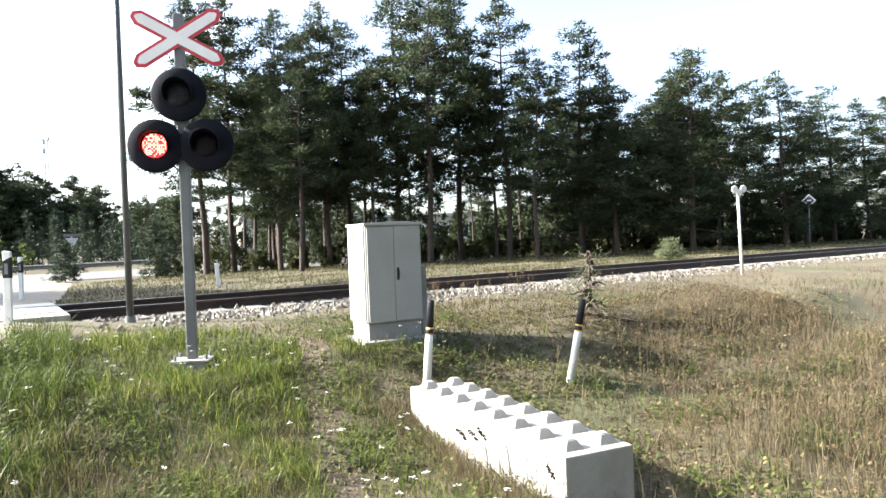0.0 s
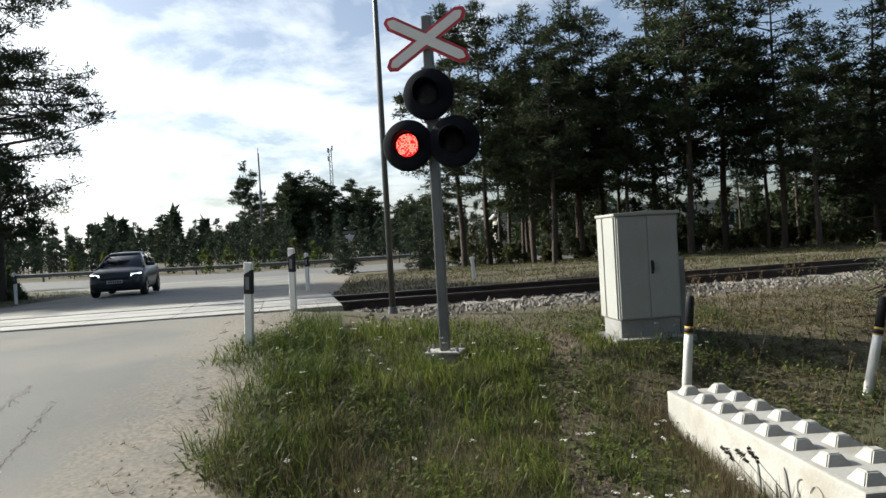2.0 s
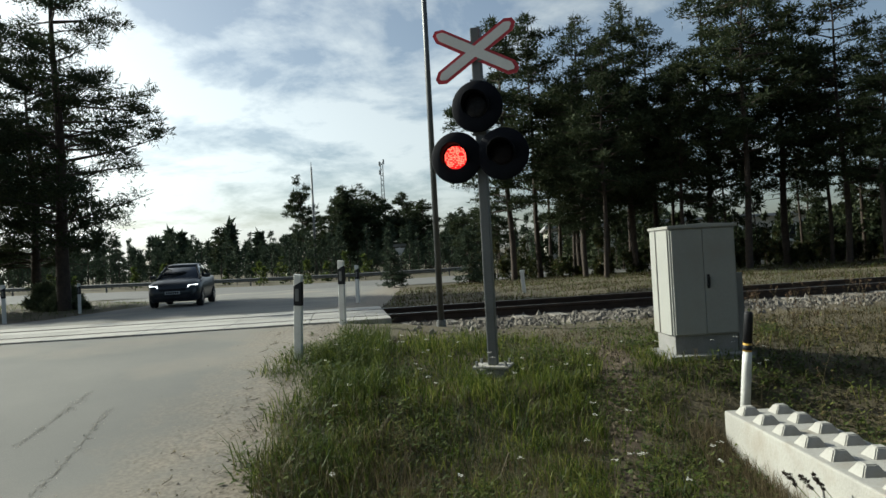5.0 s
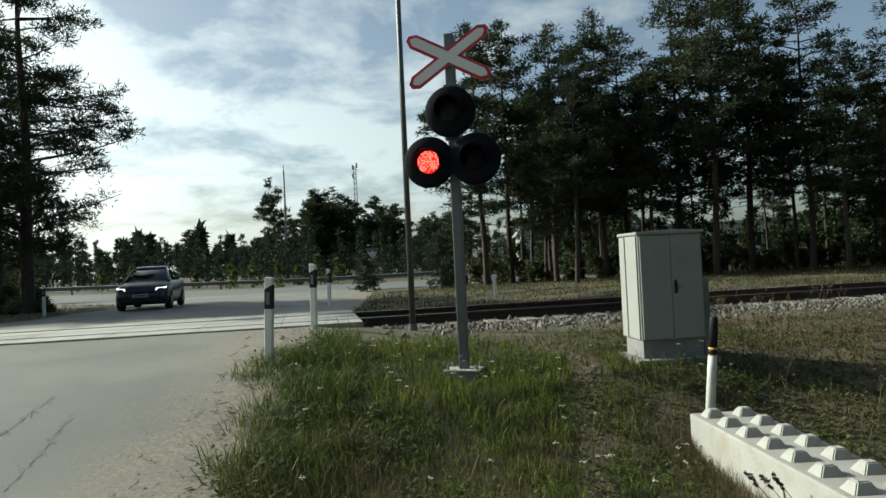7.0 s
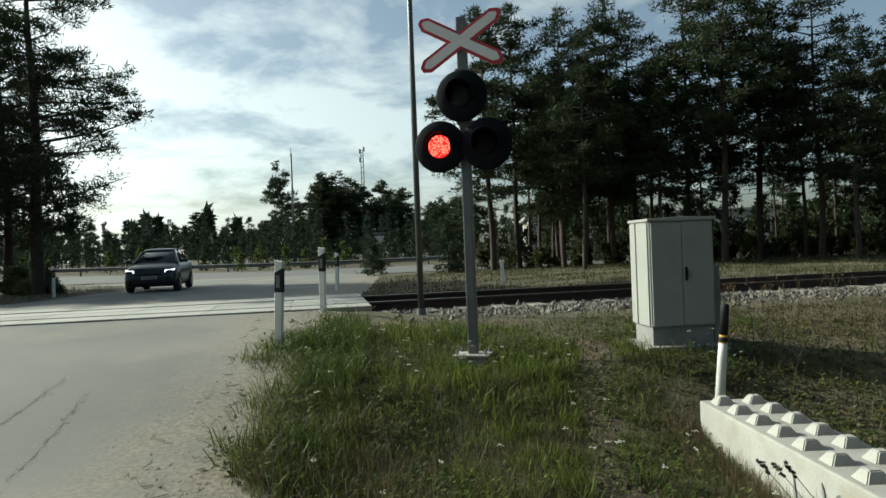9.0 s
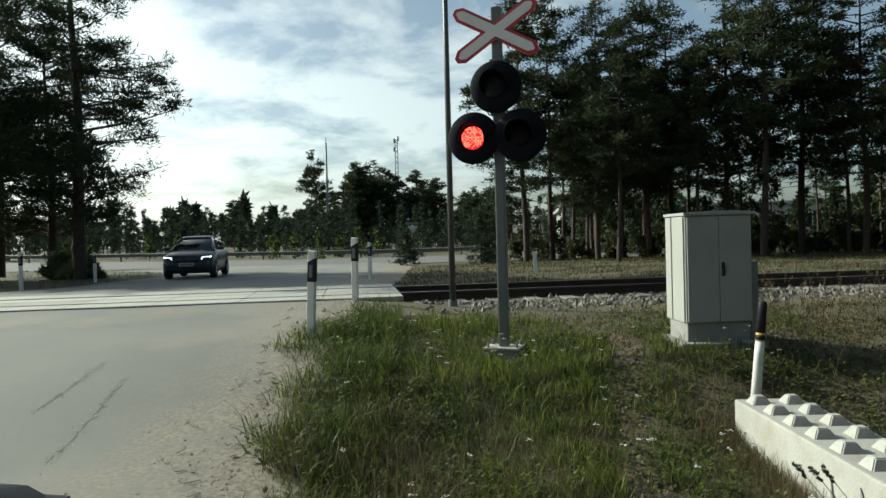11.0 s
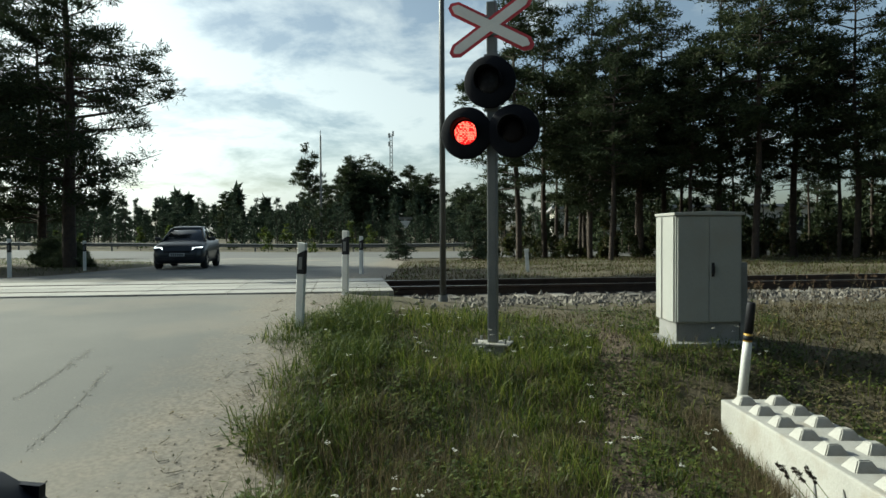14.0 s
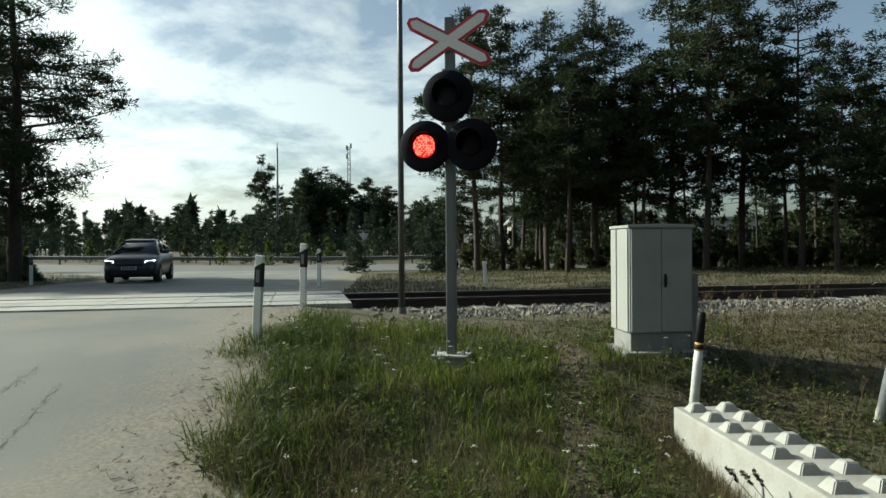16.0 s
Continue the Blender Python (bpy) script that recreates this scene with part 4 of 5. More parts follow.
# large pines on the far side of the road
# the last four, mostly out of view, are added to shade the road
BIG = [(-16.7, 14.4, 13.0, 2.8, 31), (-18.4, 10.6, 12.5, 3.0, 32), (-21.6, 18.6, 10.5, 2.8, 33), (-21.5, 14.0, 12.0, 3.0, 34), (-24.5, 18.8, 12.5, 3.0, 35), (-25.0, 15.4, 12.5, 3.0, 36), (-22.5, 12.0, 12.0, 3.2, 37), (-26.5, 12.6, 12.5, 3.2, 38)]
for x, y, h, r, s in BIG:
    p = pine("pine_tree", s, h, 0.17, r, 6.0, 80, "large spreading dark Scots pine, seen beside the road or added unseen for shade", (0.17, 0.0225), group="pines beside the road", stout=1.7)
    p.matrix_basis = pose(x, y, gz(x, y) - 0.05, 0, 0, 40 * s)

# tall pines beyond the main road
far_kind = pine("pine_tree", 55, TALL, 0.34, 2.6, 4.0, 34, "tall rounded pine beyond the main road", (0.36, 0.058), group="pines beyond the main road")
far_kind_two = pine("pine_tree", 57, TALL, 0.30, 2.2, 4.0, 34, "tall rounded pine beyond the main road", (0.36, 0.058), group="pines beyond the main road")
kinds += [far_kind, far_kind_two]
FARTALL = [(-30.1, 67.1, 11.6), (-27.8, 73.4, 10.7), (-27.1, 79.0, 11.6), (-29.2, 78.0, 10.4), (-25.4, 76.0, 10.2), (-23.6, 85.2, 10.6), (-22.2, 84.0, 9.2), (-19.2, 79.1, 8.9), (-18.4, 91.6, 7.8), (-53.1, 89.2, 7.4), (-10.5, 60.0, 6.2), (-8.5, 54.0, 5.6), (-6.2, 50.0, 6.5), (-28.6, 74.5, 9.8), (-26.3, 74.0, 9.5), (-24.6, 80.0, 9.4), (-20.8, 82.0, 8.4), (-31.5, 75.0, 7.5), (-22.9, 80.0, 8.0)]
for i, (x, y, h) in enumerate(FARTALL):
    plant(7 + i % 2, x, y, h, rnd.random() * 360, 0.75 if i == 0 else 1.25)


def thicket(name, n, place, hfun, material, seed, label, category, per=70, blade=(0.3, 0.06), stem=True, slim=0.26):
    """Uncounted small trees and shrubs as one mass of twigs and leaves."""
    rng = np.random.default_rng(seed)
    P = place(rng, n)
    cents, rads, tv, tf = [], [], [], []
    for x, y in P:
        h = hfun(rng, x, y)
        z0 = gz(x, y)
        t = np.linspace(0, 1, 4)
        if stem:
            tube(tv, tf, np.stack([x + 0.1 * t * rng.normal(), y + 0 * t, z0 - 0.2 + (h + 0.1) * t], -1), (0.012 * h + 0.01) * (1 - 0.9 * t), 4)
        m = max(4, int(5 + h * 2.2))
        for _ in range(m):
            k = rng.random() ** 0.8
            r = slim * h * (1 - k) ** 0.7 + 0.05
            a = rng.random() * 6.28
            cents.append((x + np.cos(a) * r * rng.random(), y + np.sin(a) * r * rng.random(), z0 + h * (0.06 + 0.92 * k)))
            rads.append(0.385 * slim * h * (1.15 - k) + 0.08)
    V, F = tufts(rng, np.array(cents), np.array(rads), per, blade[0], blade[1], 0.8)
    root = thing(name, Matrix(), label, category, kind="stuff")
    c = new("foliage", from_arrays("foliage", V, F, material)); c.parent = root
    if stem:
        s = new("stems", from_arrays("stems", np.concatenate(tv), np.concatenate(tf), M_BARK, True)); s.parent = root
    return root


def far_band(rng, n):
    x = rng.uniform(-150, 12, n)
    y = guard_y(x) + rng.uniform(5, 38, n)
    return np.stack([x, y], -1)


thicket("far_woods", 680, far_band, lambda r, x, y: r.uniform(2.6, 5.4) * (1 + 0.006 * (y - 50)), M_FARNEEDLE, 41, "dense dark young forest along the horizon", "woods", per=24, blade=(0.26, 0.06), slim=0.17)
thicket("distant_woods", 420, lambda r, n: np.stack([r.uniform(-340, 260, n), r.uniform(105, 190, n)], -1), lambda r, x, y: r.uniform(6, 9.5) if x < -5 else r.uniform(3.5, 6.5), M_FARNEEDLE, 42, "continuous dark forest edge far away", "woods", per=12, blade=(1.2, 0.4))


def behind(rng, n):
    a = np.radians(rng.uniform(95, 215, n))
    r = rng.uniform(14, 25, n)
    x, y = 1 + r * np.sin(a), -6.5 + r * np.cos(a)
    u, v = road_uv(x, y)
    k = (u < -3.5) | (u > ROAD_W + 3.5)
    return np.stack([x[k], y[k]], -1)


# unseen ring of tall trees, added to cut the sky fill from behind the camera
thicket("unseen_screen_trees", 240, behind, lambda r, x, y: r.uniform(16, 22), M_FARNEEDLE, 45, "dark trees added out of view behind the camera to block sky light", "woods", per=14, blade=(0.8, 0.2))


def under(rng, n):
    x = rng.uniform(-5, 50, n)
    y = 27.5 + 0.10 * np.maximum(x, 0) + np.abs(rng.normal(0, 3.4, n))
    return np.stack([x, y], -1)


thicket("undergrowth", 400, under, lambda r, x, y: r.uniform(0.4, 1.2) if r.random() < 0.8 else r.uniform(1.2, 2.3), M_SHRUB, 43, "mixed green and rusty shrubs under the pines", "undergrowth", per=34, blade=(0.16, 0.05))
thicket("understorey", 95, lambda r, n: np.stack([r.uniform(-3, 42, n), r.uniform(37, 56, n)], -1), lambda r, x, y: r.uniform(1.8, 4.2), M_NEEDLE, 46, "dense shady understorey behind the pines", "undergrowth", per=26, blade=(0.34, 0.11))
thicket("inner_thicket", 70, lambda r, n: np.stack([r.uniform(2, 40, n), r.uniform(32, 38, n)], -1), lambda r, x, y: r.uniform(2.0, 4.6), M_NEEDLE, 47, "dark young growth between the pine trunks", "undergrowth", per=26, blade=(0.26, 0.07))
thicket("roadside_bushes", 26, lambda r, n: np.stack([r.uniform(-70, -16, n), guard_y(r.uniform(-70, -16, n)) + r.uniform(1.5, 6, n)], -1), lambda r, x, y: r.uniform(1.2, 2.6), M_WEED, 44, "light green bushes behind the guard rail", "bushes", per=34, blade=(0.22, 0.07))


def young_pine(x, y, h, seed, r, label, per=16, blade=(0.10, 0.006), density=1.0):
    p = pine("young_pine", seed, h, 0.06, r, 3.0, per, label, blade, "cone", M_SAPLING if h < 1.0 else M_FARNEEDLE, "young pines", "young pine", density)
    p.matrix_basis = pose(x, y, gz(x, y), 0, 0, seed * 50)
    return p


young_pine(-8.3, 26.0, 1.7, 61, 0.62, "bushy young pine beside the yield sign", 22, (0.15, 0.016), 0.75)
young_pine(-4.4, 24.6, 2.4, 63, 0.7, "young pine at the edge of the wood", 26, (0.18, 0.02), 0.6)
young_pine(4.9, 1.9, 0.84, 64, 0.24, "thin young pine in dry grass", 4, (0.08, 0.004), 0.55)
young_pine(14.5, 16.0, 0.7, 65, 0.4, "small young pine beyond the track")
for i, (x, y, h) in enumerate(((-18.5, 15.5, 0.9), (-17.0, 14.9, 0.7))):
    young_pine(x, y, h, 70 + i, 0.5, "low young pine beside the road", 50, (0.15, 0.02))


# ---- cars ----
def loft(sections, closed=True):
    bm = bmesh.new()
    rings = [[bm.verts.new(p) for p in s] for s in sections]
    n = len(rings[0])
    for a, b in zip(rings, rings[1:]):
        for i in range(n):
            bm.faces.new((a[i], a[(i + 1) % n], b[(i + 1) % n], b[i]))
    bm.faces.new(rings[0][::-1]); bm.faces.new(rings[-1])
    bmesh.ops.recalc_face_normals(bm, faces=bm.faces)
    return bm


def car(name, m, label, lit, paint):
    """Front towards -y, origin on the ground in the middle."""
    root = thing(name, m, label, "car")
    secs = []
    # y, half width, underside, sill-to-shoulder height, top height
    for y, w, zb, zs, zt in ((-2.14, 0.62, 0.36, 0.56, 0.60), (-2.08, 0.76, 0.24, 0.66, 0.74), (-1.95, 0.85, 0.20, 0.74, 0.84), (-1.6, 0.90, 0.20, 0.82, 0.93), (-1.0, 0.90, 0.20, 0.88, 1.00), (-0.7, 0.89, 0.20, 0.92, 1.03), (0.4, 0.89, 0.20, 0.94, 1.02), (1.3, 0.90, 0.20, 0.99, 1.06), (1.8, 0.88, 0.24, 1.02, 1.07), (2.1, 0.80, 0.32, 0.98, 1.04), (2.16, 0.7, 0.42, 0.9, 0.98)):
        half = [(w * 0.86, zb), (w * 0.97, zb + 0.12), (w, zb + (zs - zb) * 0.6), (w * 0.97, zs), (w * 0.80, zt - 0.02), (w * 0.4, zt + 0.01)]
        secs.append([(x, y, z) for x, z in half] + [(-x, y, z) for x, z in half[::-1]])
    body = part("body", loft(secs), paint, root, "", True)
    cab = []
    for y, w, z0, z1 in ((-1.0, 0.71, 0.96, 0.99), (-0.35, 0.65, 0.98, 1.37), (-0.05, 0.61, 0.99, 1.48), (0.6, 0.59, 1.0, 1.51), (1.3, 0.57, 1.0, 1.47), (1.9, 0.54, 1.0, 1.31), (2.12, 0.50, 1.0, 1.08)):
        half = [(w + 0.1, z0), (w, z0 + (z1 - z0) * 0.75), (w * 0.86, z1)]
        cab.append([(x, y, z) for x, z in half] + [(-x, y, z) for x, z in half[::-1]])
    part("glasshouse", loft(cab), M_GLASS, root, "dark tinted windows", True)
    roof = []
    for y, w, z in ((-0.22, 0.53, 1.44), (0.0, 0.535, 1.495), (0.6, 0.52, 1.525), (1.3, 0.49, 1.49), (1.95, 0.46, 1.33)):
        roof.append([(-w, y, z - 0.03), (w, y, z - 0.03), (w, y, z), (w * 0.6, y, z + 0.014), (-w * 0.6, y, z + 0.014), (-w, y, z)])
    part("roof", loft(roof), paint, root, "", True)
    for s in (-1, 1):
        for pts in (((-0.98, 0.76, 0.98), (-0.22, 0.545, 1.45)), ((0.5, 0.70, 1.0), (0.5, 0.53, 1.49)), ((2.1, 0.62, 1.04), (1.7, 0.49, 1.39))):
            (y0, x0, z0), (y1, x1, z1) = pts
            a, b = Vector((s * x0, y0, z0)), Vector((s * x1, y1, z1))
            bm = bmesh.new()
            cyl(bm, 0.035, 0.03, (b - a).length, Matrix.Translation(a) @ (b - a).to_track_quat("Z", "Y").to_matrix().to_4x4(), 6)
            part("pillar", bm, paint, root)
        bm = bmesh.new()
        box(bm, -0.11, 0.11, -0.05, 0.07, -0.06, 0.07, 0.03)
        mir = part("mirror", bm, paint, root); mir.matrix_basis = pose(s * 0.98, -0.62, 1.06)
        lamp = loft([[(s * 0.50, -2.045, 0.72), (s * 0.82, -1.90, 0.73), (s * 0.84, -1.87, 0.80), (s * 0.52, -2.02, 0.775)], [(s * 0.50, -2.115, 0.69), (s * 0.80, -1.975, 0.70), (s * 0.83, -1.93, 0.79), (s * 0.52, -2.075, 0.765)]])
        part("headlight", lamp, M_HEADLAMP if lit else paint, root, "white lit headlight" if lit else "dark headlight")
        fog = bmesh.new(); box(fog, s * 0.66 - 0.09, s * 0.66 + 0.09, -2.09, -2.0, 0.40, 0.50, 0.02)
        part("fog_lamp_recess", fog, M_BLACK, root)
        for wy in (-1.32, 1.34):
            wheel = new("wheel"); wheel.parent = root; wheel.matrix_basis = pose(s * 0.80, wy, 0.33, 0, 90 * s, 0)
            part("tyre", lathe(bmesh.new(), [(0.20, -0.10), (0.30, -0.11), (0.33, -0.07), (0.33, 0.07), (0.30, 0.115), (0.21, 0.11)], seg=28), M_TYRE, wheel, "black rubber tyre", True)
            bm = bmesh.new()
            lathe(bm, [(0.21, 0.10), (0.20, 0.085), (0.05, 0.10), (0.02, 0.105)], seg=24)
            for k in range(5):
                box(bm, -0.03, 0.03, 0.03, 0.2, 0.09, 0.115, 0.0, Matrix.Rotation(2 * math.pi * k / 5, 4, "Z"))
            part("rim", bm, M_RIM, wheel, "five-spoke alloy rim")
    part("grille", boxed(-0.45, 0.45, -2.165, -2.1, 0.585, 0.66, 0.015), M_BLACK, root, "narrow black upper grille")
    part("intake", boxed(-0.6, 0.6, -2.155, -2.02, 0.30, 0.45, 0.03), M_BLACK, root, "black lower intake")
    plate = part("number_plate", boxed(-0.26, 0.26, -2.175, -2.16, 0.465, 0.575, 0.004), M_PLATE, root, "white number plate")
    for k in range(6):
        part("character_bar", boxed(-0.21 + 0.073 * k, -0.165 + 0.073 * k, -2.18, -2.1755, 0.49, 0.55), M_BLACK, plate)
    return root


car("car", pose(-13.5, 16.5, float(road_z(-13.5, 16.5)) + 0.005, 0, 0, 21) @ Matrix.Diagonal((0.95, 0.88, 0.98, 1)), "dark navy crossover car waiting with headlights on", True, M_PAINT)
CAR_B = (-1.04, -6.66)
car("parked_car", pose(CAR_B[0], CAR_B[1], float(road_z(*CAR_B)) + 0.005, 0, 0, 194) @ Matrix.Diagonal((1.0, 1.0, 1.1, 1)), "dark navy car standing at the road edge", False, M_PAINTDULL)


# ---- grass and weeds ----
def blades(name, P, h, w, lean, material, rng, parent=None):
    """Bent tapering blades rooted at P (n, 3)."""
    n = len(P)
    a, b = rng.random(n) * 6.28, rng.random(n) * 6.28
    H = h[:, None]
    d = np.stack([np.cos(a), np.sin(a), np.zeros(n)], -1) * (lean * (0.3 + rng.random(n)))[:, None] * H
    s = np.stack([np.cos(b), np.sin(b), np.zeros(n)], -1) * w[:, None]
    up = np.array((0, 0, 1.0))
    mid, tip = P + d * 0.3 + up * H * 0.55, P + d + up * H * (1 - 0.25 * lean[:, None])
    V = np.stack([P - s, P + s, mid + s * 0.7, mid - s * 0.7, tip], 1).reshape(-1, 3)
    o = 5 * np.arange(n)[:, None]
    F = np.stack([np.concatenate([o, o + 1, o + 2], 1), np.concatenate([o, o + 2, o + 3], 1), np.concatenate([o + 3, o + 2, o + 4], 1)], 1).reshape(-1, 3)
    return from_arrays(name, V, F, material)


def wob(x, y, k=1.0, p=0.0):
    return 0.5 + 0.25 * (np.sin(1.7 * k * x + 0.9 * k * y + p) + np.sin(-1.1 * k * x + 2.1 * k * y + 2 * p + 1)) * 1.0


def path_x(y):
    """The trodden path's middle."""
    return 1.24 - 0.05 * y + 0.05 * np.sin(1.3 * y)


def scatter(rng, n, x0, x1, y0, y1, keep):
    x, y = rng.uniform(x0, x1, n), rng.uniform(y0, y1, n)
    k = rng.random(n) < keep(x, y)
    x, y = x[k], y[k]
    return np.stack([x, y, ground_z(x, y) - 0.01], -1)


def outside_road(x, y, edge=0.0):
    u, v = road_uv(x, y)
    bulge = 0.55 * np.exp(-((v + 3.2) / 0.9) ** 2)
    ragged_edge = bulge + 0.14 * np.sin(2.1 * v) + 0.10 * np.sin(5.3 * v + 1) + 0.05 * np.sin(11 * v)
    return np.clip((-(u - edge) + ragged_edge - 0.05) / 0.25, 0, 1)


def off_block(x, y):
    c, s = math.cos(radians(12)), math.sin(radians(12))
    dx, dy = x - 2.0, y + 0.72
    lx, ly = dx * c + dy * s, -dx * s + dy * c
    return ~((lx > -0.01) & (lx < 0.51) & (ly > -2.42) & (ly < 0.02))


def off_cabinet(x, y):
    c, s = math.cos(radians(13)), math.sin(radians(13))
    dx, dy = x - 1.83, y - 0.84
    lx, ly = dx * c + dy * s, -dx * s + dy * c
    return ~((lx > -0.1) & (lx < 0.8) & (ly > -0.12) & (ly < 0.6))


def green_keep(x, y):
    s = off_track(x, y)
    on_path = np.clip((np.abs(x - path_x(y)) - 0.09) / 0.16, 0.12, 1)
    on_path = np.where(y > 1.2, 1, on_path)
    fade = np.clip((s - 3.0 - 0.6 * np.sin(1.3 * x)) / 1.9, 0, 1)
    right = np.clip((2.3 + 0.4 * np.sin(y) - x) / 0.9, 0.05, 1)
    return (np.hypot(x, y - 0.65) > 0.22) * outside_road(x, y) * on_path * fade * right * off_block(x, y) * off_cabinet(x, y) * (0.35 + 0.65 * wob(x, y, 1.3))


def dry_keep(x, y):
    s = off_track(x, y)
    fade = np.clip((s - 1.75) / 1.2, 0, 1)
    right = np.clip(np.maximum((x - 1.9 - 0.6 * np.sin(1.3 * y)) / 2.2, 0.6 * np.clip((y - 0.6) / 1.2, 0, 1)), 0.38, 1)
    on_path = np.clip((np.abs(x - path_x(y)) - 0.10) / 0.25, 0.12, 1)
    clover = 1 - 0.8 * np.clip((5.4 - x) / 1.2, 0, 1) * np.clip((1.7 - np.abs(y - 0.1)) / 0.6, 0, 1)
    return clover * outside_road(x, y) * fade * right * on_path * off_block(x, y) * off_cabinet(x, y) * (0.3 + 0.7 * wob(x, y, 0.8, 2))


rng = np.random.default_rng(77)
green = thing("green_grass", Matrix(), "rough green summer grass on the verge", "grass", kind="stuff")
for name, n, box4, hh, ww in (("tall_blades", 140000, (-3.6, 4.2, -6.2, 3.6), (0.08, 0.27), (0.0024, 0.0056)), ("short_blades", 200000, (-3.6, 4.6, -6.0, 4.6), (0.04, 0.13), (0.002, 0.004))):
    P = scatter(rng, n, *box4, green_keep)
    tall = (0.5 + 0.6 * wob(P[:, 0], P[:, 1], 1.1, 1)) * (0.4 + 1.05 * wob(P[:, 0], P[:, 1], 5.3, 2))
    h = (hh[0] + (hh[1] - hh[0]) * rng.random(len(P)) ** 1.6) * tall
    o = new(name, blades(name, P, h, rng.uniform(*ww, len(P)), rng.uniform(0.2, 1.3, len(P)), M_GRASS, rng)); o.parent = green
# the lush fringe along the road
P = scatter(rng, 60000, -3.4, 0.5, -5.5, 2.6, lambda x, y: outside_road(x, y) * (road_uv(x, y)[0] > -0.85) * 0.9 * (0.3 + 0.7 * wob(x, y, 2.2)))
h = rng.uniform(0.08, 0.36, len(P)) * (0.6 + 0.7 * wob(P[:, 0], P[:, 1], 1.7, 3))
o = new("fringe_blades", blades("fringe_blades", P, h, rng.uniform(0.003, 0.006, len(P)), rng.uniform(0.3, 1.3, len(P)), M_WEED, rng)); o.parent = green

dry = thing("dry_grass", Matrix(), "tall straw-coloured dry grass and weeds", "grass", kind="stuff")
for name, n, box4, hh, ww in (("near_straw", 130000, (-1.6, 9.0, -6.2, 5.4), (0.09, 0.36), (0.0016, 0.0036)), ("verge_straw", 80000, (-3.4, 2.2, -6, 3.8), (0.15, 0.36), (0.0014, 0.0028)), ("mid_straw", 58000, (5, 26, -6, 14), (0.12, 0.40), (0.004, 0.008))):
    P = scatter(rng, n, *box4, (lambda x, y: dry_keep(x, y)) if name != "verge_straw" else (lambda x, y: green_keep(x, y) * 0.8))
    h = (hh[0] + (hh[1] - hh[0]) * rng.random(len(P)) ** 1.5) * (0.55 + 0.75 * wob(P[:, 0], P[:, 1], 0.7, 4)) * np.clip((off_track(P[:, 0], P[:, 1]) - 3.6) / 4.6, 0.18, 1) * (0.55 + 0.8 * wob(P[:, 0], P[:, 1], 4.1, 5))
    o = new(name, blades(name, P, h, rng.uniform(*ww, len(P)), rng.uniform(0.1, 1.0, len(P)), M_DRY, rng)); o.parent = dry


def beyond_keep(x, y):
    s = off_track(x, y)
    u, v = road_uv(x, y)
    k = np.clip((v - 17) / 12, 0, 1) ** 2
    far = (np.clip((-s - 2.3) / 1.0, 0, 1)) * ((u < -0.4 - 12 * k) | (u > ROAD_W + 0.3 + 10 * k)) * (y < 28.6 + 0.14 * (x + 14) + np.where(x > -4, 30, 0))
    return far * (0.35 + 0.65 * wob(x, y, 0.5, 1))


for name, n, box4, mat_, hh in (("far_straw", 100000, (-12, 36, 7, 30), M_VERGE, (0.04, 0.20)), ("far_green", 40000, (-40, 42, 7, 34), M_WEED, (0.06, 0.28))):
    P = scatter(rng, n, *box4, beyond_keep)
    h = rng.uniform(*hh, len(P)) * (0.5 + 0.8 * wob(P[:, 0], P[:, 1], 0.6, 4))
    o = new(name, blades(name, P, h, rng.uniform(0.004, 0.010, len(P)), rng.uniform(0.5, 2.4, len(P)), mat_, rng)); o.parent = dry if mat_ is M_VERGE else green

# short withered turf between the track and the cabinet
P = scatter(rng, 42000, -1.6, 9.0, 0.8, 8.0, lambda x, y: np.clip((off_track(x, y) - 2.3) / 0.9, 0, 1) * np.clip((6.6 - off_track(x, y)) / 1.2, 0, 1) * outside_road(x, y) * off_cabinet(x, y) * (0.35 + 0.65 * wob(x, y, 1.7, 3)))
o = new("short_turf", blades("short_turf", P, rng.uniform(0.025, 0.09, len(P)), rng.uniform(0.003, 0.006, len(P)), rng.uniform(0.4, 1.8, len(P)), M_VERGE, rng)); o.parent = dry


# ---- weeds, flowers, small details ----
def leaf_tufts(name, P, h, leaf, material, rng, per):
    """Low broad-leaved weeds: `per` leaves fanned round each root."""
    n = len(P)
    C = np.repeat(P, per, 0)
    H = np.repeat(h, per)
    a = rng.random(n * per) * 6.28
    out = rng.random(n * per)
    base = C + np.stack([np.cos(a) * 0.5 * H * out, np.sin(a) * 0.5 * H * out, H * rng.random(n * per) * 0.9], -1)
    d = np.stack([np.cos(a), np.sin(a), rng.uniform(-0.2, 0.8, n * per)], -1)
    d /= np.linalg.norm(d, axis=1, keepdims=True)
    side = np.cross(d, (0, 0, 1.0)); side /= np.linalg.norm(side, axis=1, keepdims=True) + 1e-9
    L = (leaf * rng.uniform(0.6, 1.4, n * per))[:, None]
    V = np.stack([base, base + d * L * 0.5 + side * L * 0.28, base + d * L, base + d * L * 0.5 - side * L * 0.28], 1).reshape(-1, 3)
    return from_arrays(name, V, np.arange(len(V)).reshape(-1, 4), material)


